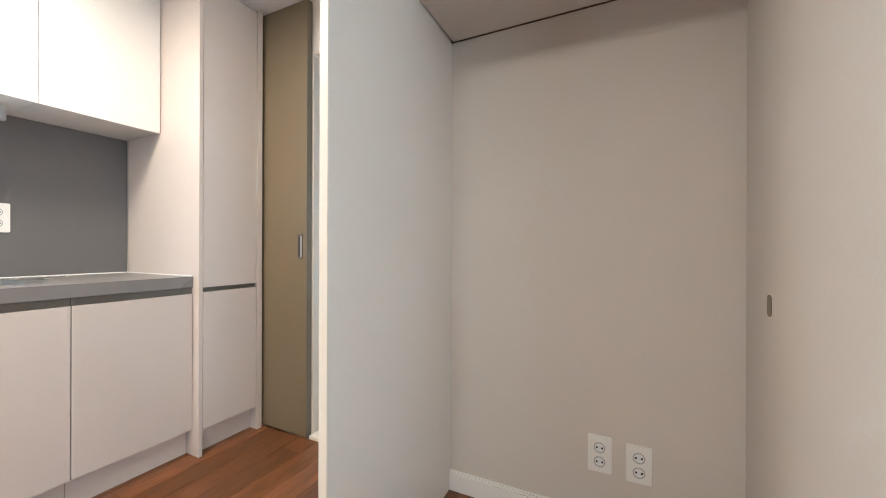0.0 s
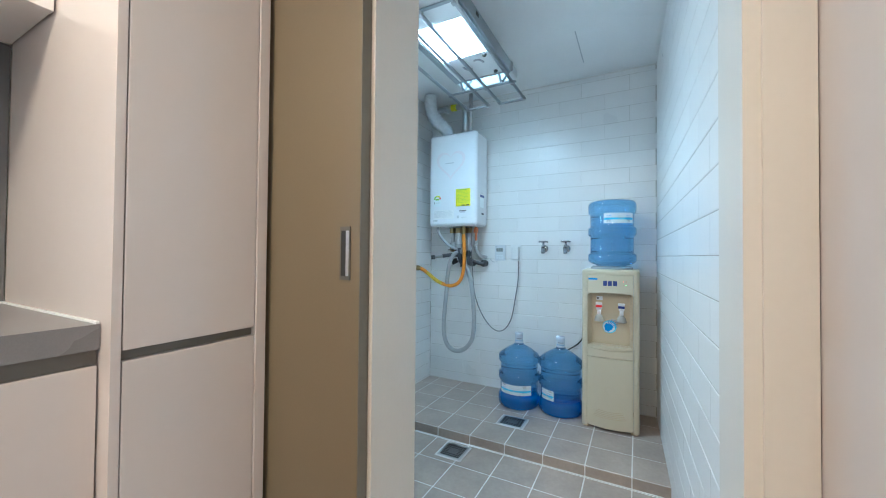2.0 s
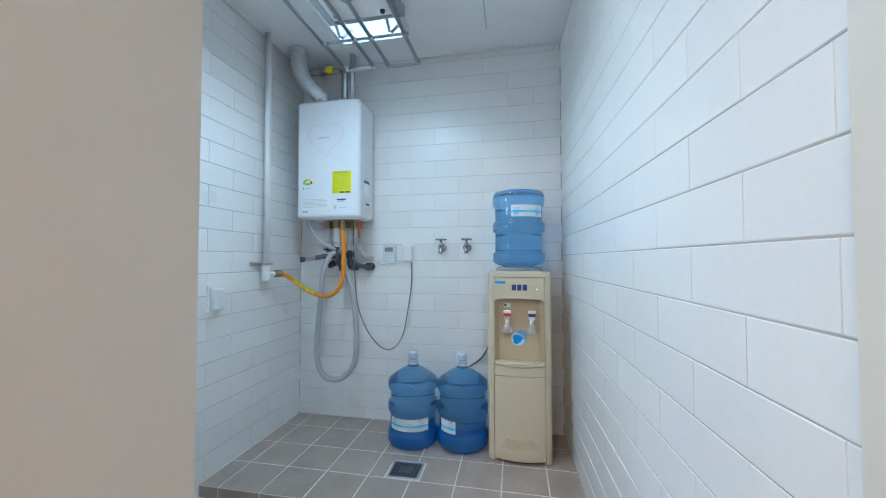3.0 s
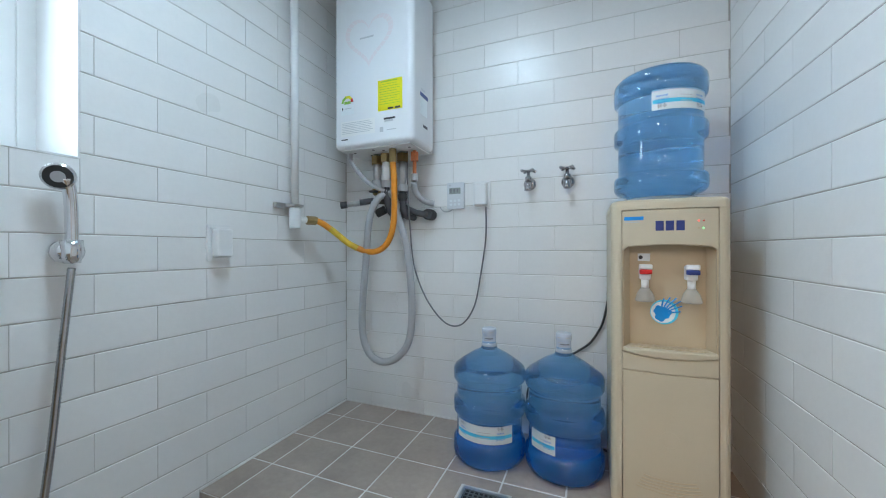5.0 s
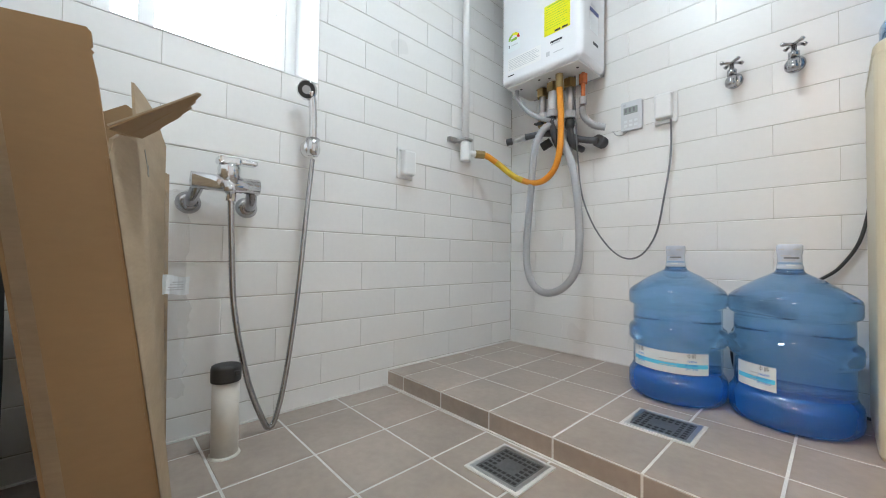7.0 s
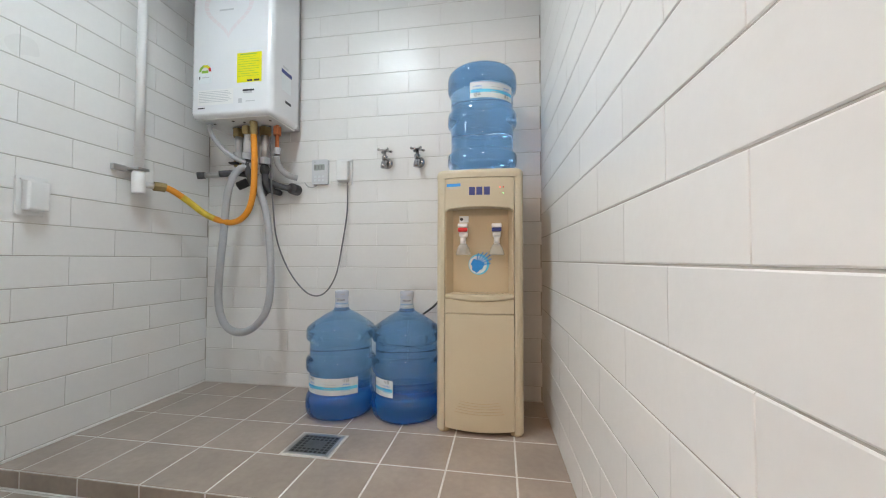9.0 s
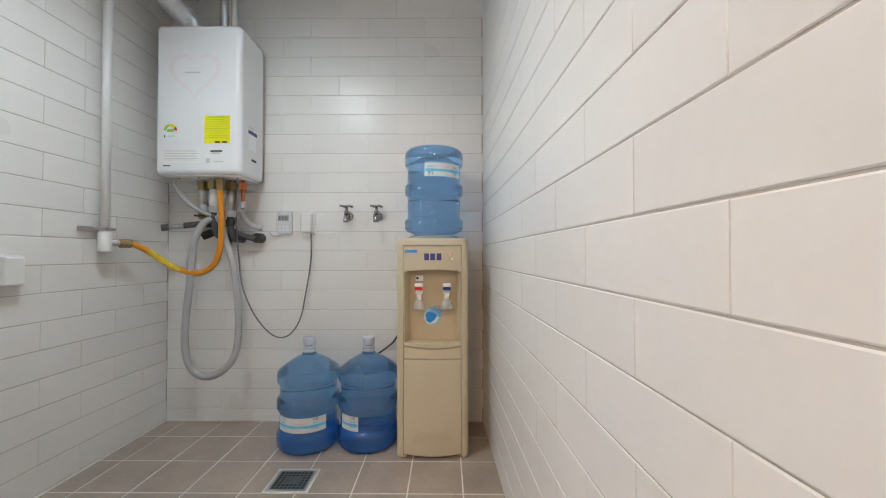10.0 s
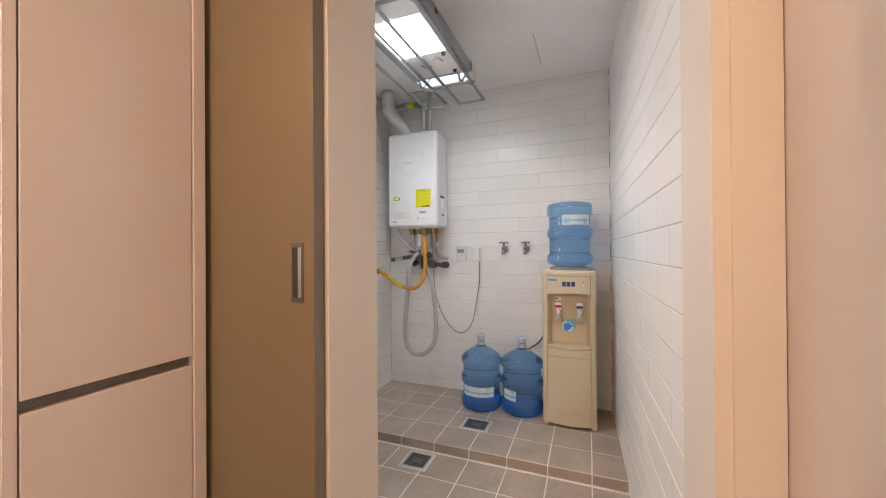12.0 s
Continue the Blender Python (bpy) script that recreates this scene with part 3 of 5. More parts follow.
SINK = (-1.60, -1.21, 0.30, 0.925)
top = thing("worktop", "grey stone-look kitchen worktop with a sink cut-out", "worktop")
x0, x1, y0, y1 = SINK
part("slab", ring_mesh(2, (KLEFT, -1.2, 0.80), (BF + 0.004, 1.3945, 0.85), SINK), COUNTER, top)
part("sealant", boxes(((KLEFT, -1.2, 0.8502), (KLEFT + 0.005, 1.39, 0.855)), ((KLEFT, 1.389, 0.8502), (BF, 1.3945, 0.855))), WHITEPLAST, top)
sink = thing("kitchen_sink", "stainless steel sink set in the worktop", "sink")
bm = bmesh.new()
for inset, z in ((-0.012, 0.8505), (-0.010, 0.853), (0.004, 0.853), (0.012, 0.848), (0.02, 0.70), (0.05, 0.685)):
    r = 0.045
    ring = []
    for cx, cy, a0 in ((x1 - inset - r, y1 - inset - r, 0), (x0 + inset + r, y1 - inset - r, 90), (x0 + inset + r, y0 + inset + r, 180), (x1 - inset - r, y0 + inset + r, 270)):
        for k in range(6):
            a = radians(a0 + 18 * k)
            ring.append(bm.verts.new((cx + r * math.cos(a), cy + r * math.sin(a), z)))
    if inset > -0.012:
        for i in range(24):
            bm.faces.new((last[i], last[(i + 1) % 24], ring[(i + 1) % 24], ring[i]))
    last = ring
bm.faces.new(last)
part("bowl", bm, STEEL, sink, smooth=True)
part("drain", lathe([(0.05, 0.6855), (0.05, 0.689), (0.02, 0.690)], 20, Matrix.Translation(((x0 + x1) / 2, 0.6, 0))), CHROME, sink)

tap = thing("kitchen_tap", "chrome arched kitchen tap with a side lever", "tap", at=(-1.60, 0.715, 0.85))
part("base", lathe([(0.027, 0.0), (0.027, 0.008), (0.021, 0.02), (0.02, 0.10), (0.016, 0.13)], 20), CHROME, tap, smooth=True)
part("spout", tube(spline([(0, 0, 0.10), (0.004, -0.012, 0.20), (0.012, -0.035, 0.28), (0.03, -0.09, 0.335), (0.05, -0.15, 0.325), (0.065, -0.195, 0.28)], 8), 0.0155, 14), CHROME, tap, smooth=True)
part("spray_head", tube([(0.064, -0.193, 0.283), (0.068, -0.206, 0.262), (0.072, -0.216, 0.24)], 0.018, 14), CHROME, tap, smooth=True)
part("lever_hub", rod((0, 0.015, 0.075), (0, 0.085, 0.078), 0.014), CHROME, tap, smooth=True)
part("lever", tube(spline([(0, 0.072, 0.08), (0.0, 0.085, 0.10), (0.0, 0.088, 0.125)], 4), 0.006, 10), CHROME, tap, smooth=True)

UF = -1.365
ys = [-1.2, -0.40, 0.085, 0.52, 0.962, 1.394]
for y0, y1 in zip(ys, ys[1:]):
    unit = thing("wall_cabinet", "glossy white kitchen wall cabinet with a flush door", "cabinet", "kitchen wall cabinets")
    part("body", box((KLEFT, y0 + 0.001, 1.567), (UF - 0.02, y1 - 0.001, KCEIL - 0.003)), CABWHITE, unit)
    part("door", box((UF - 0.019, y0 + 0.0015, 1.562), (UF, y1 - 0.0015, KCEIL - 0.02), 0.0015), CABWHITE, unit)

strip = thing("under_cabinet_lamp", "slim aluminium tube lamp under the wall cabinets", "lamp")
part("tube", rod((-1.53, 0.0, 1.52), (-1.53, 0.90, 1.52), 0.011), ALU, strip, smooth=True)
part("end_bracket", box((-1.545, 0.898, 1.50), (-1.515, 0.916, 1.566), 0.003), ALU, strip)
part("cable", tube(spline([(-1.55, 0.35, 1.56), (-1.55, 0.5, 1.535), (-1.55, 0.65, 1.55), (-1.545, 0.75, 1.535), (-1.54, 0.89, 1.545)], 6), 0.0025, 6), DARK, strip)
part("tag", box((-1.545, 0.775, 1.531), (-1.518, 0.80, 1.548), 0.002), YELLOW, strip)

# ---- utility room: boiler ----
BX0, BX1, BY, BZ0, BZ1 = -1.577, -1.178, 3.53, 1.215, 1.915
boiler = thing("gas_boiler", "white wall-hung gas boiler with stickers and pipes beneath", "boiler")
part("case", box((BX0, BY, BZ0), (BX1, BACK - 0.03, BZ1), 0.024, 5), BOILERWHITE, boiler)
part("back_plate", box((BX0 + 0.02, BACK - 0.03, BZ0 + 0.01), (BX1 - 0.02, BACK, BZ1 - 0.01)), GREYPLAST, boiler)
part("bottom_plate", box((BX0 + 0.022, BY + 0.02, BZ0 - 0.004), (BX1 - 0.022, BACK - 0.04, BZ0 + 0.002)), WHITEPLAST, boiler)
for x, y in ((-1.51, 3.60), (-1.46, 3.66), (-1.49, 3.72), (-1.40, 3.58), (-1.36, 3.60), (-1.23, 3.60), (-1.26, 3.72), (-1.43, 3.72)):
    part("screw_hole", lathe([(0.006, BZ0 - 0.0052), (0.006, BZ0 - 0.004)], 10, Matrix.Translation((x, y, 0))), DARK, boiler)
YF = BY - 0.0008


def flat(x0, x1, z0, z1, material, name, parent, y=YF, t=0.0006, label=""):
    return part(name, box((x0, y - t, z0), (x1, y, z1)), material, parent, label)


yl = flat(-1.344, -1.226, 1.357, 1.487, YELLOW, "warning_sticker", boiler, label="yellow warning sticker with dark print")
for k in range(9):
    flat(-1.338, -1.338 + (0.10 if k % 3 else 0.085), 1.468 - k * 0.0105, 1.4695 - k * 0.0105, GREEN, "print", yl, YF - 0.0006, 0.0003)
flat(-1.33, -1.25, 1.478, 1.482, GREEN, "print", yl, YF - 0.0006, 0.0003)
for x in (-1.295, -1.262):
    flat(x, x + 0.026, 1.360, 1.368, INK, "print", yl, YF - 0.0006, 0.0003)
en = flat(-1.535, -1.468, 1.365, 1.41, PAPER, "energy_label", boiler, label="energy grade label with a coloured dial")
for k, m_ in enumerate((GREEN, GREEN, YELLOW, YELLOW, RED)):
    bm = bmesh.new()
    a0, a1 = radians(180 - 36 * k), radians(180 - 36 * (k + 1))
    pts = [bm.verts.new((-1.5015 + r * math.cos(a), YF - 0.0008, 1.418 + r * math.sin(a))) for r, a in ((0.02, a0), (0.032, a0), (0.032, a1), (0.02, a1))]
    bm.faces.new(pts)
    part("dial", bm, m_, en)
flat(-1.518, -1.485, 1.412, 1.424, GREEN, "dial", en, YF - 0.0004, 0.0004)
flat(-1.53, -1.525, 1.385, 1.398, INK, "print", en, YF - 0.0006, 0.0003)
flat(-1.515, -1.48, 1.39, 1.394, INKGREY, "print", en, YF - 0.0006, 0.0003)
plate = flat(-1.535, -1.36, 1.268, 1.335, WHITEPLAST, "rating_plate", boiler)
for k in range(7):
    flat(-1.53, -1.385 + 0.008 * (k % 3), 1.325 - k * 0.0075, 1.3275 - k * 0.0075, INKGREY, "print", plate, YF - 0.0006, 0.0002)
flat(-1.535, -1.50, 1.252, 1.257, INK, "print", boiler)
flat(-1.315, -1.26, 1.318, 1.326, INK, "print", boiler)
flat(-1.312, -1.27, 1.309, 1.316, INKGREY, "print", boiler)
flat(-1.335, -1.318, 1.268, 1.288, INKGREY, "print", boiler)
flat(-1.30, -1.255, 1.272, 1.276, INKGREY, "print", boiler)
flat(-1.435, -1.365, 1.685, 1.692, INKGREY, "name_bar", boiler)
bm = bmesh.new()
for k in range(40):
    a0, a1 = 2 * math.pi * k / 40, 2 * math.pi * (k + 0.86) / 40
    q = []
    for a, s in ((a0, 0.86), (a0, 1.06), (a1, 1.06), (a1, 0.86)):
        q.append(bm.verts.new((-1.39 + s * 0.0072 * 16 * math.sin(a) ** 3, YF - 0.0003, 1.685 + s * 0.0072 * (13 * math.cos(a) - 5 * math.cos(2 * a) - 2 * math.cos(3 * a) - math.cos(4 * a)))))
    bm.faces.new(q)
part("heart_print", bm, PINK, boiler, "faint pink heart outline")
for z0, z1, y0, y1, m_ in ((1.43, 1.447, 3.60, 3.68, INKNAVY), (1.352, 1.425, 3.602, 3.672, PAPER), (1.30, 1.312, 3.63, 3.675, INK), (1.455, 1.465, 3.61, 3.65, INKGREY)):
    part("side_print", box((BX1 - 0.0002, y0, z0), (BX1 + 0.0006, y1, z1)), m_, boiler)

# flue, valve and pipes over the boiler
flue = thing("flue_duct", "wrinkled silver foil flue duct from the boiler to the ceiling", "duct")
line = resample(spline([(-1.455, 3.62, BZ1 - 0.002), (-1.458, 3.62, 1.95), (-1.485, 3.60, 1.99), (-1.525, 3.575, 2.03), (-1.558, 3.555, 2.08), (-1.572, 3.545, 2.13), (-1.576, 3.54, 2.19), (-1.576, 3.54, UCEIL)], 10), 0.019)
part("duct", tube(line, 0.044, 20, 0.008), SILVERDUCT, flue, smooth=True)
part("clamp", lathe([(0.044, BZ1 + 0.004), (0.044, BZ1 + 0.02)], 20, Matrix.Translation((-1.46, 3.63, 0))), STEEL, flue)
vent = thing("intake_pipe", "grey metal air pipe with a yellow valve tag over the boiler", "pipe")
part("pipe", tube(spline([(-1.33, 3.65, BZ1 - 0.002), (-1.33, 3.65, 2.10), (-1.34, 3.66, 2.145), (-1.39, 3.68, 2.17), (-1.50, 3.69, 2.175), (-1.60, 3.69, 2.175)], 8), 0.02, 14), STEEL, vent, smooth=True)
part("pipe", rod((-1.285, 3.66, BZ1 - 0.002), (-1.285, 3.66, UCEIL), 0.016), STEEL, vent, smooth=True)
part("collar", lathe([(0.032, BZ1), (0.032, BZ1 + 0.035), (0.024, BZ1 + 0.045)], 18, Matrix.Translation((-1.33, 3.65, 0))), STEEL, vent)
part("valve_tag", rod((-1.42, 3.68, 2.17), (-1.46, 3.68, 2.173), 0.026), YELLOW, vent)
part("flange", rod((-1.50, 3.69, 2.175), (-1.51, 3.69, 2.175), 0.032), STEEL, vent)

# connections under the boiler
manifold = thing("pipe_manifold", "grey pipe manifold with brass fittings under the boiler", "pipes")
for x, y, z1, r, m_ in ((-1.432, 3.66, 1.06, 0.017, STEEL), (-1.368, 3.64, 1.05, 0.019, WHITEPLAST), (-1.296, 3.66, 1.03, 0.018, STEEL), (-1.235, 3.66, 1.075, 0.009, COPPER)):
    tail = part("riser", rod((x, y, z1), (x, y, BZ0 - 0.004), r), m_, manifold, smooth=True)
    part("nut", lathe([(r + 0.010, BZ0 - 0.05), (r + 0.010, BZ0 - 0.012)], 6, Matrix.Translation((x, y, 0))), BRASS if m_ is not COPPER else COPPER, tail)
    part("collar", lathe([(r + 0.006, z1), (r + 0.007, z1 + 0.03)], 14, Matrix.Translation((x, y, 0))), GREYPLAST, tail)
part("lagging", tube(spline([(-1.50, 3.62, 0.985), (-1.43, 3.66, 0.995), (-1.35, 3.70, 0.98), (-1.26, 3.71, 0.94), (-1.20, 3.72, 0.925)], 6), 0.0145, 12), FOAM, manifold, smooth=True)
part("lagging", tube(spline([(-1.43, 3.66, 1.07), (-1.40, 3.68, 1.02), (-1.33, 3.70, 0.96), (-1.28, 3.70, 0.93)], 6), 0.013, 12), FOAM, manifold, smooth=True)
part("ball_valve", lathe([(0.016, 0.0), (0.022, 0.012), (0.022, 0.03), (0.014, 0.045)], 14, Matrix.Translation((-1.432, 3.66, 1.02))), BRASS, manifold)
part("ball_valve", lathe([(0.016, 0.0), (0.021, 0.012), (0.021, 0.03), (0.014, 0.045)], 14, Matrix.Translation((-1.296, 3.66, 0.985))), DARK, manifold)
part("valve_lever", box((-1.45, 3.615, 1.03), (-1.412, 3.64, 1.038), 0.002), DARK, manifold)
part("union", rod((-1.40, 3.68, 0.955), (-1.44, 3.67, 0.935), 0.02), DARK, manifold)
part("elbow", tube(spline([(-1.296, 3.66, 1.03), (-1.296, 3.665, 0.97), (-1.30, 3.70, 0.925), (-1.30, BACK, 0.92)], 6), 0.0145, 12), FOAM, manifold, smooth=True)
part("elbow", tube(spline([(-1.368, 3.64, 1.05), (-1.368, 3.645, 0.99), (-1.37, 3.69, 0.935), (-1.37, BACK, 0.93)], 6), 0.0145, 12), FOAM, manifold, smooth=True)
part("stub", rod((-1.50, 3.64, 0.985), (-1.565, 3.60, 0.975), 0.012), STEEL, manifold, smooth=True)
part("stub_cap", rod((-1.56, 3.603, 0.976), (-1.585, 3.588, 0.972), 0.016), FOAM, manifold, smooth=True)
part("valve", lathe([(0.03, 0.90), (0.032, 0.915), (0.032, 0.955), (0.02, 0.97)], 14, Matrix.Translation((-1.36, 3.72, 0))), FOAM, manifold)
part("wall_rose", rod((-1.205, BACK, 0.93), (-1.205, 3.735, 0.93), 0.026), FOAM, manifold)
part("wall_rose", rod((-1.36, BACK, 0.945), (-1.36, 3.70, 0.945), 0.024), GREYPLAST, manifold)
part("flex_hose", tube(resample(spline([(-1.535, 3.60, BZ0), (-1.53, 3.60, 1.17), (-1.48, 3.61, 1.10), (-1.42, 3.62, 1.055), (-1.36, 3.64, 1.03), (-1.33, 3.66, 1.0)], 10), 0.006), 0.0088, 10, 0.0030), GREYPLAST, manifold, smooth=True)
part("flex_hose", tube(resample(spline([(-1.24, 3.66, 1.07), (-1.24, 3.68, 1.03), (-1.21, 3.70, 0.99), (-1.165, 3.73, 0.975)], 10), 0.006), 0.0125, 10, 0.0032), GREYPLAST, manifold, smooth=True)

gas = thing("gas_pipe", "white-painted gas pipe clipped to the tiled wall", "pipe")
part("pipe", rod((LEFT + 0.045, 3.375, 0.865), (LEFT + 0.045, 3.375, UCEIL), 0.0165), WHITEPLAST, gas, smooth=True)
part("socket", lathe([(0.022, 0.855), (0.023, 0.86), (0.023, 0.935), (0.018, 0.945)], 16, Matrix.Translation((LEFT + 0.045, 3.375, 0))), WHITEPLAST, gas, smooth=True)
part("clip", box((LEFT, 3.35, 0.945), (LEFT + 0.07, 3.40, 0.956), 0.002), STEEL, gas)
part("clip_end", box((LEFT, 3.30, 0.938), (LEFT + 0.02, 3.35, 0.960), 0.002), STEEL, gas)
part("outlet_stub", rod((LEFT + 0.045, 3.375, 0.893), (LEFT + 0.062, 3.425, 0.893), 0.013), WHITEPLAST, gas, smooth=True)
orange = thing("gas_hose", "orange gas hose sagging from the wall pipe to the boiler", "hose")
line = spline([(-1.638, 3.425, 0.893), (-1.61, 3.47, 0.888), (-1.575, 3.52, 0.85), (-1.51, 3.57, 0.785), (-1.42, 3.60, 0.755), (-1.345, 3.60, 0.79), (-1.31, 3.60, 0.88), (-1.305, 3.60, 1.03), (-1.312, 3.60, 1.16)], 10)
part("hose", tube(line, 0.0135, 12), ORANGE, orange, smooth=True)
part("yellow_band", tube(line[18:34], 0.0138, 12), mat("worn_yellow_band", (0.62, 0.48, 0.03), 0.5, stain=0.3, stain_size=40), orange, smooth=True)
part("end_nut", tube(line[0:9], 0.019, 8), BRASS, orange)
part("upper_ferrule", rod((-1.311, 3.60, 1.152), (-1.313, 3.60, BZ0 - 0.002), 0.0165), BRASS, orange)
drain_hose = thing("drain_hose", "grey corrugated drain hose hanging in a long loop", "hose")
line = resample(spline([(-1.35, 3.66, 1.02), (-1.40, 3.62, 1.0), (-1.435, 3.60, 0.90), (-1.455, 3.60, 0.70), (-1.475, 3.60, 0.47), (-1.465, 3.60, 0.35), (-1.425, 3.60, 0.282), (-1.36, 3.60, 0.262), (-1.285, 3.60, 0.295), (-1.235, 3.61, 0.38), (-1.23, 3.62, 0.55), (-1.26, 3.63, 0.78), (-1.32, 3.65, 0.93), (-1.33, 3.67, 0.98)], 12), 0.0065)
part("hose", tube(line, 0.0145, 12, 0.0030), GREYPLAST, drain_hose, smooth=True)
cord = thing("boiler_cord", "dark grey power cord hanging from boiler to wall socket", "cable")
part("cord", tube(spline([(-1.272, 3.66, BZ0 - 0.003), (-1.275, 3.67, 1.05), (-1.272, 3.69, 0.85), (-1.255, 3.70, 0.68), (-1.20, 3.72, 0.53), (-1.12, 3.74, 0.43), (-1.045, 3.75, 0.425), (-0.985, 3.755, 0.51), (-0.955, 3.76, 0.66), (-0.932, 3.76, 0.82), (-0.930, 3.755, 0.955)], 10), 0.0036, 8), CORD, cord, smooth=True)

thermo = thing("thermostat", "white room thermostat with a small grey display", "thermostat")
part("case", rounded(0.082, 0.121, 0.006, 0.017, Matrix.Translation((-1.079, BACK, 1.014))), THERMO, thermo)
part("display", box((-1.109, BACK - 0.0185, 1.022), (-1.054, BACK - 0.0172, 1.05)), LCD, thermo)
for k in range(3):
    part("digit", box((-1.104 + k * 0.016, BACK - 0.0192, 1.028), (-1.096 + k * 0.016, BACK - 0.0186, 1.045)), CORD, thermo)
for i in range(3):
    for j in range(2):
        part("button", box((-1.107 + i * 0.02, BACK - 0.0188, 0.968 + j * 0.018), (-1.094 + i * 0.02, BACK - 0.0172, 0.978 + j * 0.018), 0.001), PAPER, thermo)
part("lamp_dot", box((-1.110, BACK - 0.018, 1.058), (-1.100, BACK - 0.0172, 1.066)), INKGREY, thermo)
part("wire", tube(spline([(-1.15, 3.755, 0.962), (-1.14, 3.77, 0.945), (-1.115, 3.776, 0.942), (-1.095, 3.776, 0.953)], 6), 0.0018, 6), GREYPLAST, thermo)


def covered_socket(name, at, turn, label, plugged):
    """A splash-proof socket: plate, hinged hood and, where used, a plug lead."""
    ob = new(name)
    ob.matrix_world = Matrix.Translation(at) @ turn
    tagged(ob, label, "outlet")
    part("plate", rounded(0.080, 0.124, 0.006, 0.010, Matrix()), WHITEPLAST, ob)
    part("hood", box((-0.030, -0.042, -0.050), (0.030, -0.0102, 0.048), 0.008, 3), WHITEPLAST, ob)
    part("hood_lip", box((-0.034, -0.020, 0.046), (0.034, -0.0102, 0.053), 0.002), WHITEPLAST, ob)
    return ob


covered_socket("covered_socket", (-0.955, BACK, 1.012), Matrix(), "white splash-proof socket with the boiler cord plugged in", True)
covered_socket("covered_socket", (LEFT, 3.062, 0.790), FACE_EAST, "white splash-proof socket with a closed hood", False)


def washer_tap(x):
    t = thing("washer_tap", "small chrome wall tap with a cross handle", "tap", "wall taps", (x, BACK, 1.045))
    part("rose", lathe([(0.0265, 0.0), (0.0265, 0.003), (0.023, 0.009), (0.014, 0.013)], 24, pose(0, 0, 0, 90, 0, 0)), TAPCHROME, t, smooth=True)
    part("body", tube(spline([(0, 0, 0), (0, -0.030, 0), (0, -0.046, -0.004), (0, -0.056, -0.014), (0, -0.058, -0.022)], 6), 0.0125, 14), TAPCHROME, t, smooth=True)
    part("nozzle", lathe([(0.010, -0.036), (0.0142, -0.034), (0.0142, -0.022), (0.011, -0.016)], 16, Matrix.Translation((0, -0.058, 0))), TAPCHROME, t, smooth=True)
    part("bonnet", lathe([(0.014, 0.008), (0.014, 0.024), (0.007, 0.028), (0.007, 0.048)], 16, Matrix.Translation((0, -0.042, 0))), TAPCHROME, t, smooth=True)
    h = part("handle", rod((-0.024, -0.062, 0.050), (0.024, -0.022, 0.050), 0.0048), TAPCHROME, t, smooth=True)
    part("handle_bar", rod((-0.020, -0.018, 0.050), (0.020, -0.066, 0.050), 0.0048), TAPCHROME, h, smooth=True)
    for dx, dy in ((-0.024, -0.020), (0.024, 0.020), (0.020, -0.024), (-0.020, 0.024)):
        part("knob", lathe([(0.003, -0.006), (0.0075, 0.0), (0.003, 0.006)], 12, Matrix.Translation((dx, -0.042 + dy, 0.050))), TAPCHROME, h, smooth=True)


washer_tap(-0.742)
washer_tap(-0.587)

# ---- water bottles and dispenser ----
BOTTLE_PROFILE = [(0.112, 0.0), (0.128, 0.004), (0.1365, 0.016), (0.1385, 0.030), (0.1385, 0.060), (0.1365, 0.073), (0.1300, 0.082), (0.1262, 0.086), (0.1252, 0.094), (0.1258, 0.13), (0.1252, 0.166), (0.1268, 0.171), (0.1350, 0.176), (0.1385, 0.184),
                  (0.1385, 0.215), (0.1355, 0.224), (0.1268, 0.230), (0.1248, 0.236), (0.1254, 0.262), (0.1248, 0.287), (0.1268, 0.292), (0.1350, 0.296), (0.1385, 0.304), (0.1385, 0.332), (0.1360, 0.342), (0.1265, 0.352), (0.100, 0.371), (0.070, 0.391),
                  (0.044, 0.405), (0.0325, 0.412), (0.0285, 0.421), (0.0265, 0.44)]


def curved_text(body, size, radius, angle, z, parent, material, flip):
    """Letters laid round an upright cylinder, upside down where flip is set."""
    cu = bpy.data.curves.new("lettering", "FONT")
    cu.body, cu.size, cu.align_x = body, size, "CENTER"
    tmp = new("lettering", cu)
    dg = bpy.context.evaluated_depsgraph_get()
    me = bpy.data.meshes.new_from_object(tmp.evaluated_get(dg))
    bpy.data.objects.remove(tmp)
    for v in me.vertices:
        x, y = (-v.co.x, -v.co.y) if flip else (v.co.x, v.co.y)
        a = angle + x / radius
        v.co = (radius * math.sin(a), -radius * math.cos(a), z + y)
    me.materials.clear()
    me.materials.append(material)
    ob = new("lettering", me)
    ob.parent = parent
    return ob


def band(radius, z0, z1, a0, a1, n=16):
    bm = bmesh.new()
    lo, hi = [], []
    for k in range(n + 1):
        a = a0 + (a1 - a0) * k / n
        lo.append(bm.verts.new((radius * math.sin(a), -radius * math.cos(a), z0)))
        hi.append(bm.verts.new((radius * math.sin(a), -radius * math.cos(a), z1)))
    for k in range(n):
        bm.faces.new((lo[k], lo[k + 1], hi[k + 1], hi[k]))
    return bm


def squat(z):
    """Ring heights of the other make of bottle: longer middle, flatter shoulder."""
    if z > 0.35:
        return 0.385 + (z - 0.35) * 0.5
    if z > 0.28:
        return z + 0.033
    if z > 0.25:
        return z + 0.016
    return z - 0.010 if z > 0.165 else z


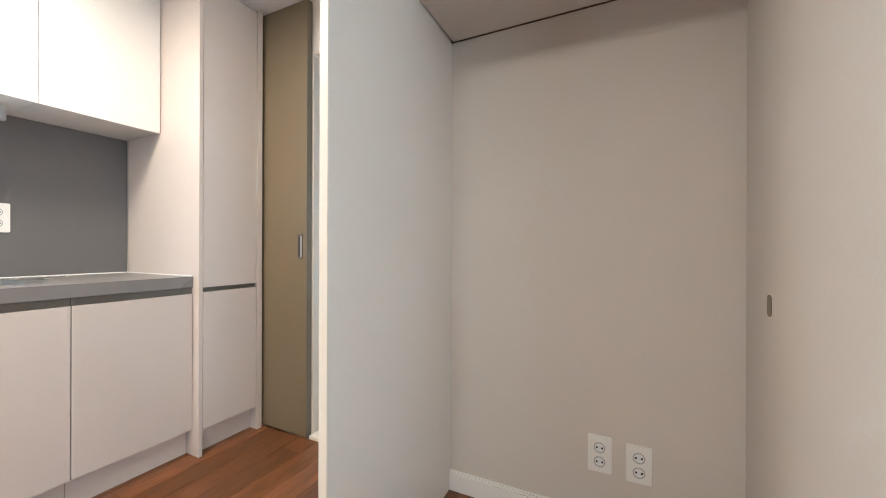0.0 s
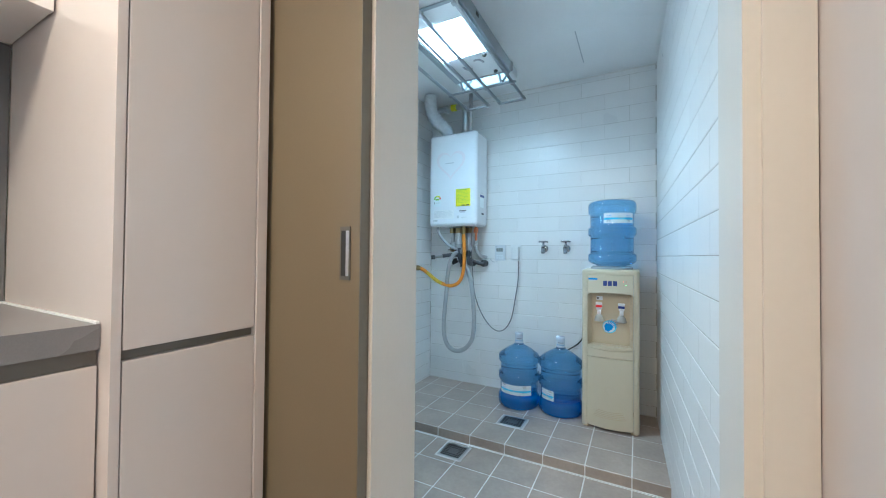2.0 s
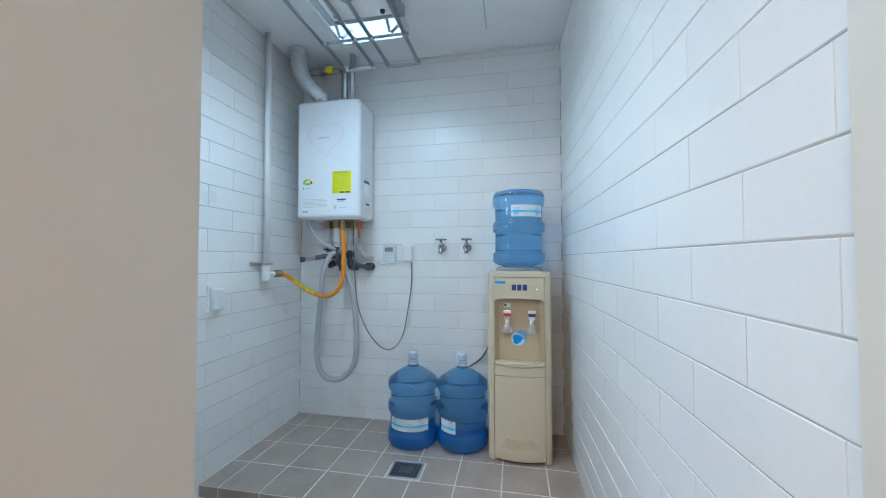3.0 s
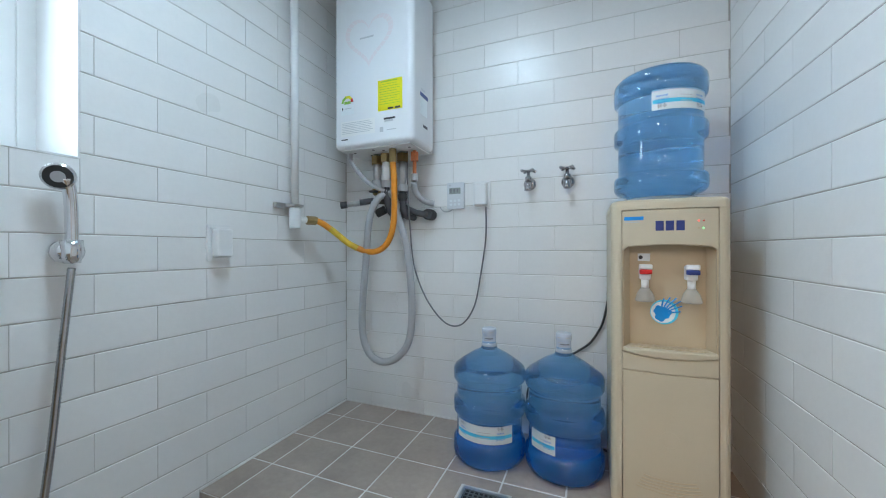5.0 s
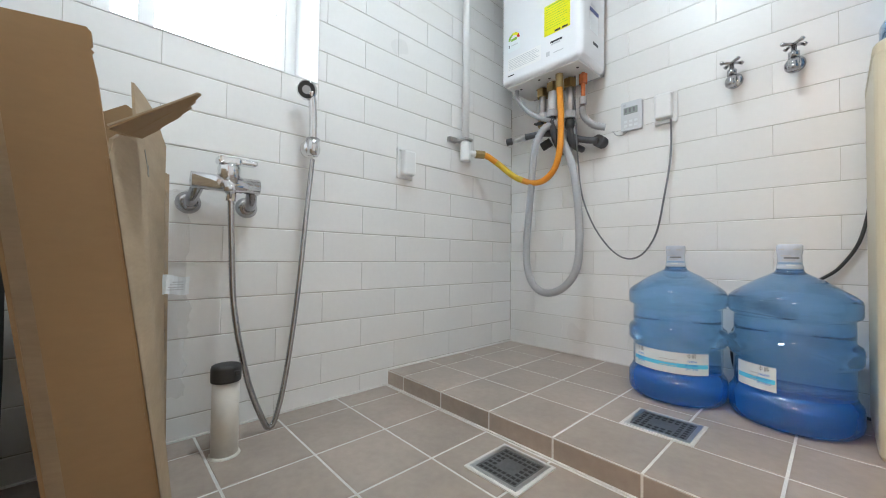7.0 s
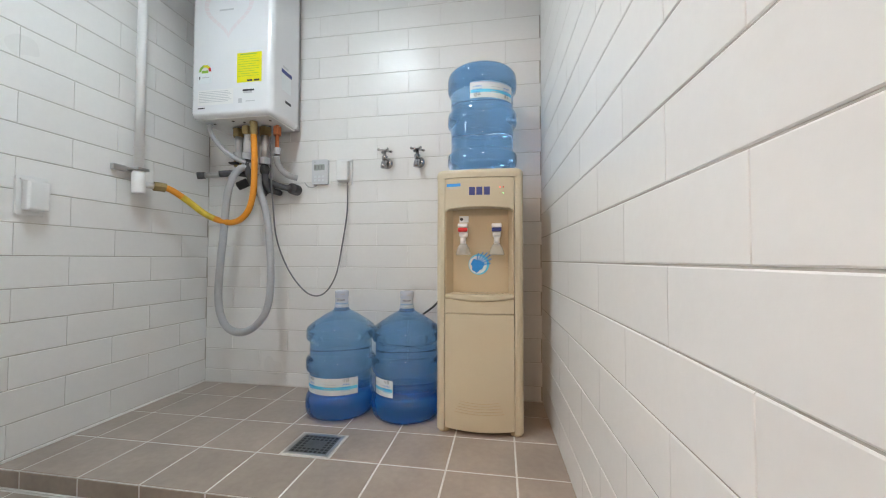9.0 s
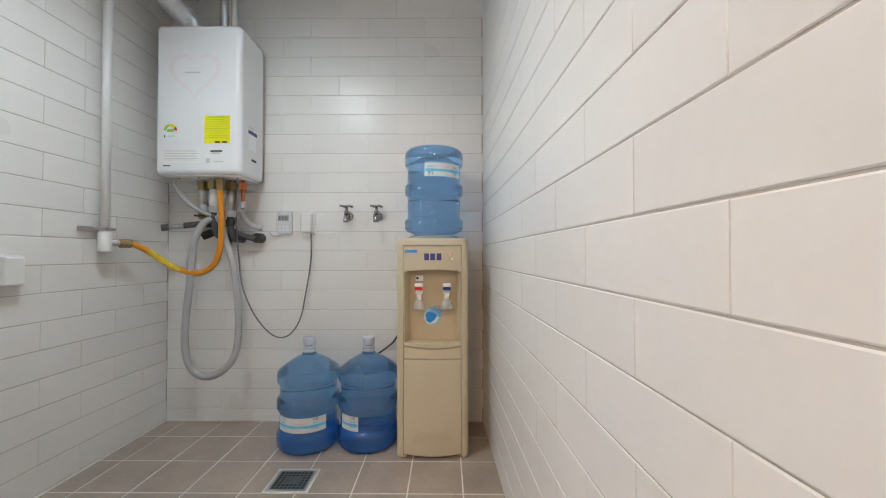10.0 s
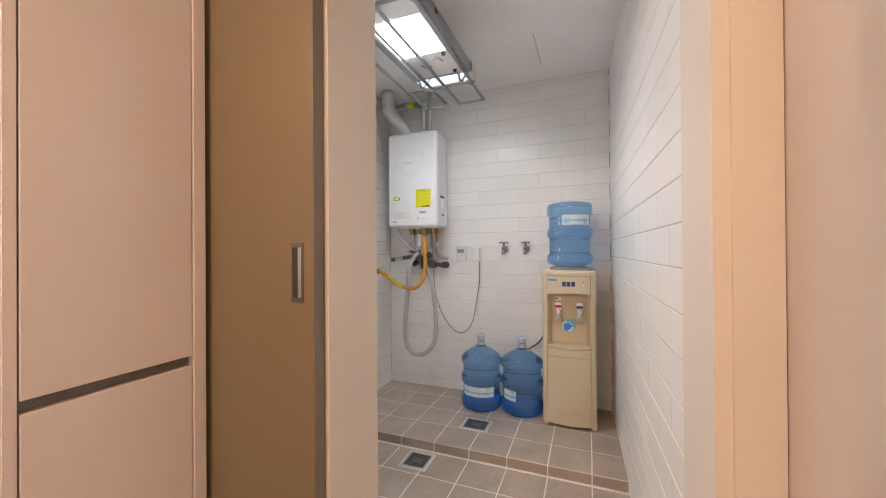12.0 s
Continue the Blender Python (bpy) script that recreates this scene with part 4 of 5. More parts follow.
def water_bottle(at, turn, label, inverted=False, label_from=-0.75, label_to=0.35):
    ob = thing("water_bottle", label, "bottle", "large water bottles", at, turn)
    m = Matrix.Translation((0, 0, 0.405)) @ pose(0, 0, 0, 180, 0, 0) if inverted else Matrix()
    prof = [(r, squat(z)) for r, z in BOTTLE_PROFILE] if inverted else BOTTLE_PROFILE
    part("body", lathe(prof[7:] if not inverted else prof, 48, m), BOTTLE, ob, smooth=True)
    if not inverted:
        part("base", lathe(prof[:7] + [(0.1255, 0.0935)], 48, m), BOTTLEDEEP, ob, "deeper blue base", smooth=True)
        cap = part("cap", lathe([(0.0290, 0.421), (0.0292, 0.426), (0.0262, 0.438), (0.0258, 0.462), (0.0278, 0.466), (0.0280, 0.486), (0.0255, 0.490), (0.023, 0.4905)], 28), CAPFILM, ob, "white shrink-wrapped cap", smooth=True)
        for z, a0, a1, m_ in ((0.444, -0.6, 0.5, INKGREY), (0.450, -0.4, 0.9, CORD), (0.456, -0.7, 0.2, INKGREY), (0.474, -0.9, -0.3, INKGREY), (0.474, 0.3, 0.9, INKGREY), (0.430, -0.2, 0.5, PAPER)):
            part("print", band(0.0293 if z < 0.435 else 0.0285 if z > 0.462 else 0.0266, z, z + 0.004, a0, a1, 8), m_, cap)
    z0, z1 = (0.262, 0.326) if inverted else (0.099, 0.163)
    lab = part("label", band(0.1283, z0, z1, label_from, label_to), PAPER, ob, "white and cyan paper label")
    w = label_to - label_from
    part("stripe", band(0.1286, z0 + 0.020, z0 + 0.032, label_from + 0.02, label_to - 0.02), INKCYAN, lab)
    flip = not inverted
    for s in ((0.15, 0.79) if w > 0.9 else (0.74,)):
        a = label_from + w * s
        for k, word in enumerate(("natural", "mineral", "water")):
            z = z0 + 0.014 + k * 0.011 if flip else z1 - 0.024 - k * 0.011
            curved_text(word, 0.0115, 0.1289, a, z + (0.007 if flip else 0.0), lab, INKBLUE, flip)
        curved_text("생수", 0.015, 0.1289, a, z0 + (0.062 if flip else 0.006), lab, INK, flip)
    for k in range(3):
        part("print", band(0.1288, z0 + 0.022 + k * 0.009, z0 + 0.024 + k * 0.009, label_from + w * 0.42, label_from + w * 0.62, 6), INKGREY, lab)
    return ob


water_bottle((-0.868, 3.572, HIGH), 0, "full blue water bottle, label upside down, on the tiled platform", label_from=-0.85, label_to=0.95)
water_bottle((-0.592, 3.588, HIGH), 0, "blue water bottle beside the dispenser, label upside down", label_from=-0.95, label_to=-0.15)
water_bottle((-0.285, 3.600, 0.932), 0, "blue water bottle turned over on top of the dispenser", True, -0.30, 1.15)

DX0, DX1, DY, DB = -0.441, -0.131, 3.434, 3.768
CX = (DX0 + DX1) / 2
DTOP = 0.896
disp = thing("water_dispenser", "aged beige floor-standing water dispenser with two taps", "dispenser")


def prism(outline, z0, z1, name, parent, material, label="", crown=0.0):
    """A plan outline carried from z0 to z1, its upper edge eased over by crown."""
    bm = bmesh.new()
    cx = sum(p[0] for p in outline) / len(outline)
    cy = sum(p[1] for p in outline) / len(outline)
    levels = [(z0, 0.0), (z1, 0.0)]
    if crown:
        levels = [(z0, 0.0)] + [(z1 - crown + crown * math.sin(a), crown * (1 - math.cos(a))) for a in (0, 0.4, 0.8, 1.2, math.pi / 2)]
    rings = []
    for z, inset in levels:
        ring = []
        for x, y in outline:
            d = Vector((cx - x, cy - y, 0))
            ring.append(bm.verts.new(Vector((x, y, z)) + d.normalized() * inset))
        rings.append(ring)
    n = len(outline)
    for p, q in zip(rings, rings[1:]):
        for i in range(n):
            bm.faces.new((p[i], p[(i + 1) % n], q[(i + 1) % n], q[i]))
    bm.faces.new(rings[0][::-1])
    bm.faces.new(rings[-1])
    return part(name, bm, material, parent, label)


def corner(x, y, r, a0, a1, n=6):
    return [(x + r * math.cos(radians(a0 + (a1 - a0) * k / n)), y + r * math.sin(radians(a0 + (a1 - a0) * k / n))) for k in range(n + 1)]


def bow(u):
    """How far the front bulges forward at the share u of its width."""
    return 0.013 * (1 - (2 * u - 1) ** 2)


def bowed(x0, x1, low, high, back, material, name, parent, label="", proud=0.0, n=16):
    """A front panel that bulges forward in plan; low and high give its edges along the width."""
    bm = bmesh.new()
    rings = []
    for k in range(n + 1):
        u = k / n
        x = x0 + (x1 - x0) * u
        y = DY - bow(u) - proud
        z0, z1 = low(u), high(u)
        rings.append([bm.verts.new(p) for p in ((x, y + 0.003, z0), (x, y, z0 + 0.003), (x, y, z1 - 0.003), (x, y + 0.003, z1), (x, back, z1), (x, back, z0))])
    for p, q in zip(rings, rings[1:]):
        for i in range(6):
            bm.faces.new((p[i], p[(i + 1) % 6], q[(i + 1) % 6], q[i]))
    bm.faces.new(rings[0])
    bm.faces.new(rings[-1][::-1])
    return part(name, bm, material, parent, label)


COL = 0.030
left_side = [(DX0, DB)] + corner(DX0 + 0.022, DY + 0.022, 0.022, 180, 270) + [(DX0 + COL, DY - 0.002), (DX0 + COL, DB)]
right_side = [(DX1, DB)] + corner(DX1 - 0.022, DY + 0.022, 0.022, 0, -90) + [(DX1 - COL, DY - 0.002), (DX1 - COL, DB)]
prism(left_side, HIGH + 0.012, DTOP, "side_panel", disp, BEIGE)
prism(right_side, HIGH + 0.012, DTOP, "side_panel", disp, BEIGE)
IX0, IX1 = DX0 + COL + 0.0018, DX1 - COL - 0.0018
part("back_panel", box((IX0, DB - 0.02, HIGH + 0.02), (IX1, DB - 0.002, DTOP - 0.004)), GREYPLAST, disp)


def level(z):
    return lambda u: z


bowed(IX0, IX1, lambda u: HIGH + 0.020 - 0.006 * (1 - (2 * u - 1) ** 2), level(0.3962), DY + 0.03, BEIGE, "lower_door", disp, "plain lower door with curved vent lines")
for k in range(5):
    half = 0.088 - 0.005 * k
    pts = [(CX - half + 2 * half * j / 12, DY - bow((CX - half + 2 * half * j / 12 - IX0) / (IX1 - IX0)) - 0.0002, 0.052 + k * 0.0095 - 0.006 * (1 - (j / 6 - 1) ** 2)) for j in range(13)]
    part("vent_line", tube(pts, 0.0015, 6), BEIGEDEEP, disp)
pts = [(CX + 0.024 * math.cos(a), DY - bow((CX + 0.024 * math.cos(a) - IX0) / (IX1 - IX0)) + 0.0006, 0.205 + 0.024 * math.sin(a)) for a in [2 * math.pi * j / 24 for j in range(25)]]
part("moulded_ring", tube(pts, 0.0011, 6), BEIGE, disp)
bowed(IX0, IX1, level(0.397), lambda u: 0.452 - 0.010 * (1 - (2 * u - 1) ** 2), DY + 0.07, BEIGE, "apron", disp, proud=0.001)
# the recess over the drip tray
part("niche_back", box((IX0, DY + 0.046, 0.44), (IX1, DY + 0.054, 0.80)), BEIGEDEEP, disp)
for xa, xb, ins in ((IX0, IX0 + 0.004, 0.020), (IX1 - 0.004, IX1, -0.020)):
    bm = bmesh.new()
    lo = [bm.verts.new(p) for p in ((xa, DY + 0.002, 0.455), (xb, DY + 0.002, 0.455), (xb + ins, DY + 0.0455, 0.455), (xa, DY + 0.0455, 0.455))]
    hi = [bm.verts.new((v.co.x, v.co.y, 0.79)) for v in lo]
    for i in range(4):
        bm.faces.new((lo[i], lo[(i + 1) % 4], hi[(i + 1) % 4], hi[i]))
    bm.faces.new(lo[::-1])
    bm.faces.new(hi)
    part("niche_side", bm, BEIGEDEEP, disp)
bowed(IX0, IX1, lambda u: 0.770 + 0.008 * (1 - (2 * u - 1) ** 2) - 0.010 * max(0, abs(2 * u - 1) - 0.88) / 0.12, level(0.884), DY + 0.045, BEIGE, "control_panel", disp)
tray = bowed(IX0 + 0.003, IX1 - 0.003, lambda u: 0.4535 - 0.010 * (1 - (2 * u - 1) ** 2), level(0.466), DY + 0.045, BEIGE, "drip_tray", disp, "curved drip tray", proud=0.006)
part("tray_grille", box((IX0 + 0.02, DY + 0.004, 0.4665), (IX1 - 0.02, DY + 0.042, 0.4685)), BEIGEDEEP, tray)
for k in range(10):
    part("slat", box((IX0 + 0.026 + k * 0.0205, DY + 0.006, 0.4686), (IX0 + 0.034 + k * 0.0205, DY + 0.040, 0.4705)), BEIGEDEEP, tray)
NB = DY + 0.046
for x, m_ in ((-0.345, RED), (-0.224, INKNAVY)):
    t = part("tap_body", box((x - 0.015, DY + 0.008, 0.672), (x + 0.015, NB, 0.716), 0.006, 3), WHITEPLAST, disp)
    part("push_lever", box((x - 0.017, DY - 0.006, 0.690), (x + 0.017, DY + 0.0078, 0.704), 0.003), m_, t, "coloured push lever")
    part("tap_top", box((x - 0.018, DY - 0.004, 0.7045), (x + 0.018, DY + 0.010, 0.720), 0.004), WHITEPLAST, t)
    part("spout", rod((x, DY + 0.020, 0.640), (x, DY + 0.020, 0.675), 0.0105), WHITEPLAST, t, smooth=True)
    part("splash_cup", lathe([(0.026, 0.606), (0.028, 0.610), (0.022, 0.632), (0.012, 0.648)], 20, Matrix.Translation((x, DY + 0.020, 0))), CLOUDY, t, smooth=True)
part("hot_label", box((-0.362, NB - 0.0012, 0.728), (-0.328, NB, 0.752)), PAPER, disp)
part("hot_mark", lathe([(0.006, 0), (0.006, 0.0008)], 12, Matrix.Translation((-0.354, NB - 0.0012, 0.740)) @ pose(0, 0, 0, 90, 0, 0)), INK, disp)
# splash emblem: a blue blot in a pale disc with streaks flying off to one side
YB = NB - 0.0005
EX, EZ = CX - 0.004, 0.572
em = part("emblem", disc((EX, YB, EZ), 0.038, "y", 0.0012, 32), INKCYAN, disp, "round blue splash emblem")
part("ring", disc((EX - 0.003, YB - 0.0004, EZ - 0.001), 0.033, "y", 0.0012, 32), PAPER, em)
bm = bmesh.new()
cen = bm.verts.new((EX - 0.006, YB - 0.0016, EZ - 0.004))
ring = []
for k in range(36):
    a = 2 * math.pi * k / 36
    r = 0.023 + 0.003 * math.sin(3 * a + 1) + 0.002 * math.sin(7 * a)
    ring.append(bm.verts.new((EX - 0.006 + r * math.cos(a), YB - 0.0016, EZ - 0.004 + r * math.sin(a))))
for k in range(36):
    bm.faces.new((cen, ring[k], ring[(k + 1) % 36]))
part("splash", bm, INKBLUE, em)
for k in range(6):
    a = radians(2 + 19 * k)
    reach = 0.056 - 0.003 * abs(k - 2)
    p = [(EX - 0.006 + r * math.cos(a - 0.25 * (r / 0.05)), YB - 0.0018, EZ - 0.004 + r * math.sin(a + 0.12)) for r in (0.018, 0.030, 0.042, reach)]
    part("streak", tube(spline(p, 4), 0.0021, 6), INKBLUE, em)


def on_panel(x0, x1, z0, z1, material, name):
    """A thin print that follows the bulge of the control panel."""
    bm = bmesh.new()
    rows = []
    for k in range(5):
        x = x0 + (x1 - x0) * k / 4
        y = DY - bow((x - IX0) / (IX1 - IX0)) - 0.0006
        rows.append((bm.verts.new((x, y, z0)), bm.verts.new((x, y, z1))))
    for p, q in zip(rows, rows[1:]):
        bm.faces.new((p[0], q[0], q[1], p[1]))
    return part(name, bm, material, disp)


# product name as three plain dark blocks
for x in (-0.321, -0.295, -0.268):
    on_panel(x, x + 0.021, 0.820, 0.849, INKNAVY, "name_block")
on_panel(-0.404, -0.352, 0.853, 0.864, INKBLUE, "maker_bar")
on_panel(-0.402, -0.362, 0.846, 0.849, INKGREY, "maker_bar")
for x, z, m_ in ((-0.212, 0.847, LEDRED), (-0.200, 0.847, RED), (-0.212, 0.826, BEIGEDEEP), (-0.200, 0.826, LEDGREEN)):
    part("pilot_lamp", lathe([(0.0026, 0), (0.0026, 0.0015)], 10, Matrix.Translation((x, DY - bow((x - IX0) / (IX1 - IX0)) + 0.0003, z)) @ pose(0, 0, 0, 90, 0, 0)), m_, disp)
lid = [(DX0 - 0.001, DB)] + corner(DX0 + 0.023, DY + 0.022, 0.024, 180, 255) + [(IX0 + (IX1 - IX0) * k / 12, DY - bow(k / 12) - 0.002) for k in range(1, 12)] + corner(DX1 - 0.023, DY + 0.022, 0.024, -75, 0) + [(DX1 + 0.001, DB)]
prism(lid, DTOP - 0.011, DTOP + 0.019, "top_plate", disp, BEIGE, crown=0.016)
part("bottle_collar", lathe([(0.122, DTOP + 0.018), (0.122, DTOP + 0.028), (0.108, DTOP + 0.037), (0.06, DTOP + 0.037)], 32, Matrix.Translation((CX, 3.600, 0))), CLOUDY, disp, smooth=True)
for x in (DX0 + 0.025, DX1 - 0.025):
    for y in (DY + 0.03, DB - 0.03):
        part("foot", lathe([(0.02, HIGH), (0.022, HIGH + 0.004), (0.018, HIGH + 0.014)], 14, Matrix.Translation((x, y, 0))), BEIGEDEEP, disp)
lead = thing("dispenser_cord", "black power cord behind the dispenser and bottles", "cable")
part("cord", tube(spline([(-0.42, 3.772, 0.66), (-0.436, 3.772, 0.60), (-0.438, 3.772, 0.557), (-0.457, 3.772, 0.469), (-0.491, 3.772, 0.403), (-0.524, 3.772, 0.368), (-0.60, 3.772, 0.315), (-0.69, 3.772, 0.255), (-0.737, 3.772, 0.194), (-0.753, 3.772, 0.146), (-0.75, 3.77, 0.08), (-0.735, 3.765, 0.03), (-0.68, 3.76, HIGH + 0.006), (-0.50, 3.76, HIGH + 0.006), (-0.42, 3.74, HIGH + 0.006)], 8), 0.0045, 8), DARK, lead, smooth=True)

# ---- shower set ----
mixer = thing("shower_mixer", "chrome wall shower mixer with lever, spout and steel hose", "mixer")
MZ, MY, MX = 0.602, 2.414, LEFT + 0.085
for y in (2.336, 2.480):
    rose = part("rose", lathe([(0.030, 0.0), (0.030, 0.003), (0.024, 0.012), (0.018, 0.02)], 24, Matrix.Translation((LEFT, y, 0.552)) @ pose(0, 0, 0, 0, 90, 0)), TAPCHROME, mixer, smooth=True)
    part("elbow", tube(spline([(LEFT + 0.012, y, 0.552), (LEFT + 0.045, y, 0.556), (MX - 0.01, y * 0.9 + MY * 0.1, 0.585), (MX, y * 0.9 + MY * 0.1, 0.60)], 6), 0.0145, 14), TAPCHROME, rose, smooth=True)
part("body", rod((MX, 2.329, MZ), (MX, 2.489, MZ), 0.0215, 20), CHROME, mixer, smooth=True)
part("cartridge", lathe([(0.026, 0.0), (0.027, 0.045), (0.024, 0.05)], 22, Matrix.Translation((MX, MY, MZ))), CHROME, mixer, smooth=True)
lev = part("lever", box((MX - 0.022, MY - 0.03, MZ + 0.051), (MX + 0.022, MY + 0.028, MZ + 0.072), 0.008, 3), CHROME, mixer)
part("lever_arm", box((MX - 0.017, MY + 0.02, MZ + 0.056), (MX + 0.017, MY + 0.068, MZ + 0.071), 0.005, 2), CHROME, lev)
part("spout", tube(spline([(MX + 0.01, MY - 0.012, MZ - 0.005), (MX + 0.05, MY - 0.012, MZ - 0.010), (MX + 0.07, MY - 0.012, MZ - 0.028)], 5), 0.013, 14), CHROME, mixer, smooth=True)
part("hose_nut", lathe([(0.012, MZ - 0.045), (0.013, MZ - 0.01)], 12, Matrix.Translation((MX, MY + 0.006, 0))), CHROME, mixer)
line = resample(spline([(MX, MY + 0.006, MZ - 0.04), (MX, MY + 0.01, 0.45), (MX + 0.005, MY + 0.02, 0.26), (MX + 0.012, MY + 0.055, 0.07), (MX + 0.02, MY + 0.095, -0.048), (MX + 0.02, MY + 0.112, -0.072), (MX + 0.018, MY + 0.130, -0.048),
                        (MX + 0.008, MY + 0.158, 0.06), (MX - 0.008, MY + 0.193, 0.28), (MX - 0.03, MY + 0.226, 0.55), (LEFT + 0.05, 2.658, 0.725)], 12), 0.0045)
part("hose", tube(line, 0.0072, 10, 0.0012), TAPCHROME, mixer, "ribbed steel shower hose", smooth=True)
hand = thing("shower_handset", "chrome shower handset hanging in its wall holder", "shower")
holder = part("holder", lathe([(0.012, 0.0), (0.028, 0.012), (0.03, 0.04), (0.018, 0.055)], 20, Matrix.Translation((LEFT - 0.002, 2.659, 0.762)) @ pose(0, 0, 0, 0, 90, 0)), CHROME, hand, smooth=True)
part("cup", lathe([(0.016, 0.735), (0.019, 0.755), (0.021, 0.79)], 18, Matrix.Translation((LEFT + 0.05, 2.658, 0))), CHROME, hand, smooth=True)
part("grip", tube(spline([(LEFT + 0.05, 2.658, 0.74), (LEFT + 0.05, 2.658, 0.80), (LEFT + 0.052, 2.656, 0.87), (LEFT + 0.058, 2.650, 0.911), (LEFT + 0.066, 2.642, 0.935)], 8), 0.0125, 14), CHROME, hand, smooth=True)
hm = look((LEFT + 0.06, 2.631, 0.937), (LEFT + 0.5, 2.386, 0.80))
hd = part("head", lathe([(0.012, 0.026), (0.023, 0.018), (0.031, 0.0), (0.030, -0.008)], 24, hm), CHROME, hand, smooth=True)
part("spray_face", lathe([(0.026, -0.0095), (0.026, -0.0082)], 24, hm), DARK, hd)
part("spray_centre", lathe([(0.013, -0.0115), (0.013, -0.0096)], 18, hm), GREYPLAST, hd)

stub = thing("waste_pipe_stub", "aged white plastic waste pipe with a black rubber cap", "pipe", at=(-1.545, 2.404, LOW))
part("pipe", lathe([(0.0305, 0.0), (0.0305, 0.19)], 24), PVC, stub, smooth=True)
part("cap", lathe([(0.0335, 0.183), (0.0340, 0.188), (0.0340, 0.215), (0.0320, 0.221), (0.0260, 0.223)], 24), DARK, stub, smooth=True)
part("cap_tab", box((0.028, 0.010, 0.200), (0.040, 0.022, 0.212), 0.003), DARK, stub)
part("mortar", lathe([(0.036, 0.0), (0.035, 0.003), (0.032, 0.005)], 18), PVC, stub)


def floor_drain(x0, x1, y0, y1, z, label):
    d = thing("floor_drain", label, "drain", "floor drains")
    part("grout_edge", boxes(((x0, y0, z), (x0 + 0.009, y1, z + 0.003)), ((x1 - 0.009, y0, z), (x1, y1, z + 0.003)), ((x0 + 0.009, y0, z), (x1 - 0.009, y0 + 0.009, z + 0.003)), ((x0 + 0.009, y1 - 0.009, z), (x1 - 0.009, y1, z + 0.003))), FLOORGROUT, d)
    part("rim", boxes(((x0 + 0.009, y0 + 0.009, z), (x0 + 0.019, y1 - 0.009, z + 0.0045)), ((x1 - 0.019, y0 + 0.009, z), (x1 - 0.009, y1 - 0.009, z + 0.0045)),
                      ((x0 + 0.019, y0 + 0.009, z), (x1 - 0.019, y0 + 0.019, z + 0.0045)), ((x0 + 0.019, y1 - 0.019, z), (x1 - 0.019, y1 - 0.009, z + 0.0045))), STEEL, d)
    g = part("grate", box((x0 + 0.019, y0 + 0.019, z), (x1 - 0.019, y1 - 0.019, z + 0.003)), GRATE, d)
    for i in range(8):
        for j in range(7):
            x = x0 + 0.030 + (x1 - x0 - 0.060) * i / 7
            y = y0 + 0.030 + (y1 - y0 - 0.060) * j / 6
            if not (2 <= i <= 5 and 2 <= j <= 4):
                part("slot", box((x - 0.0048, y - 0.0042, z + 0.003), (x + 0.0048, y + 0.0042, z + 0.0036)), DARK, g)


floor_drain(-0.905, -0.736, 3.200, 3.352, HIGH, "square steel floor drain in the platform tiles")
floor_drain(-1.110, -0.958, 2.812, 2.968, LOW, "square steel floor drain at the foot of the step")

# ---- cardboard carton in the corner ----
carton = thing("cardboard_carton", "tall torn brown cardboard carton leaning against the wall", "carton")


def skew(p):
    """From carton space into the room: the near edge leans back, the far edge stands straight."""
    far = -p.x / 0.5
    return Vector((-1.115 + p.x, 2.264 + p.y + 0.03 * far - p.z * (0.133 - 0.12 * far), LOW + 0.961 * p.z))


CW, CT, CH = 0.50, 0.105, 0.785


def sheet(pts, normal, thick, material, name, parent, label=""):
    """A cardboard sheet from its outline in carton space."""
    bm = bmesh.new()
    off = Vector(normal) * thick
    f = [bm.verts.new(skew(Vector(p))) for p in pts]
    b = [bm.verts.new(skew(Vector(p) - off)) for p in pts]
    bm.faces.new(f)
    bm.faces.new(b[::-1])
    for i in range(len(pts)):
        j = (i + 1) % len(pts)
        bm.faces.new((f[i], b[i], b[j], f[j]))
    return part(name, bm, material, parent, label)


sheet([(0, -CT + 0.016, 0), (0, -0.006, 0), (0, -0.006, 0.52), (0, -0.006, 0.74), (0, -0.008, 0.768), (0, -0.006, 0.772), (0, -0.009, 0.775), (0, -0.006, 0.779), (0, -0.0055, 0.796), (0, -0.009, 0.8005), (0, -0.04, 0.797), (0, -CT + 0.016, 0.7905)], (1, 0, 0), 0.004, CARD, "narrow_side", carton)
# same brown card; the paler material puts the light on this fold into colour
sheet([(-0.006, -CT - 0.002, 0), (0, -CT + 0.016, 0), (0, -CT + 0.016, 0.7905), (-0.002, -CT + 0.010, 0.786), (-0.003, -CT + 0.005, 0.790), (-0.006, -CT - 0.002, 0.786)], (1, 0, 0), 0.004, CARDIN, "folded_edge", carton)
bm = bmesh.new()
cols = []
TORN = ((0.0005, 0.64), (-0.03, 0.672), (-0.07, 0.69), (-0.12, 0.702), (-0.165, 0.722), (-0.178, 0.755), (-0.184, 0.792), (-0.190, 0.816), (-0.215, 0.818), (-0.26, 0.821), (-0.32, 0.822), (-0.38, 0.816), (-0.434, 0.80), (-0.47, 0.795), (-CW, 0.79))
for x, h in TORN:
    crease = 0.010 * max(0, 1 - abs(x + 0.13) / 0.10)
    cols.append([[bm.verts.new(skew(Vector((x, d - 0.006 + crease * (1 - k / 9) + 0.003 * min(1, abs(x) / 0.1) * math.sin(9 * x + 5 * h * k / 8), h * k / 8)))) for k in range(9)] for d in (0.001, -0.003)])
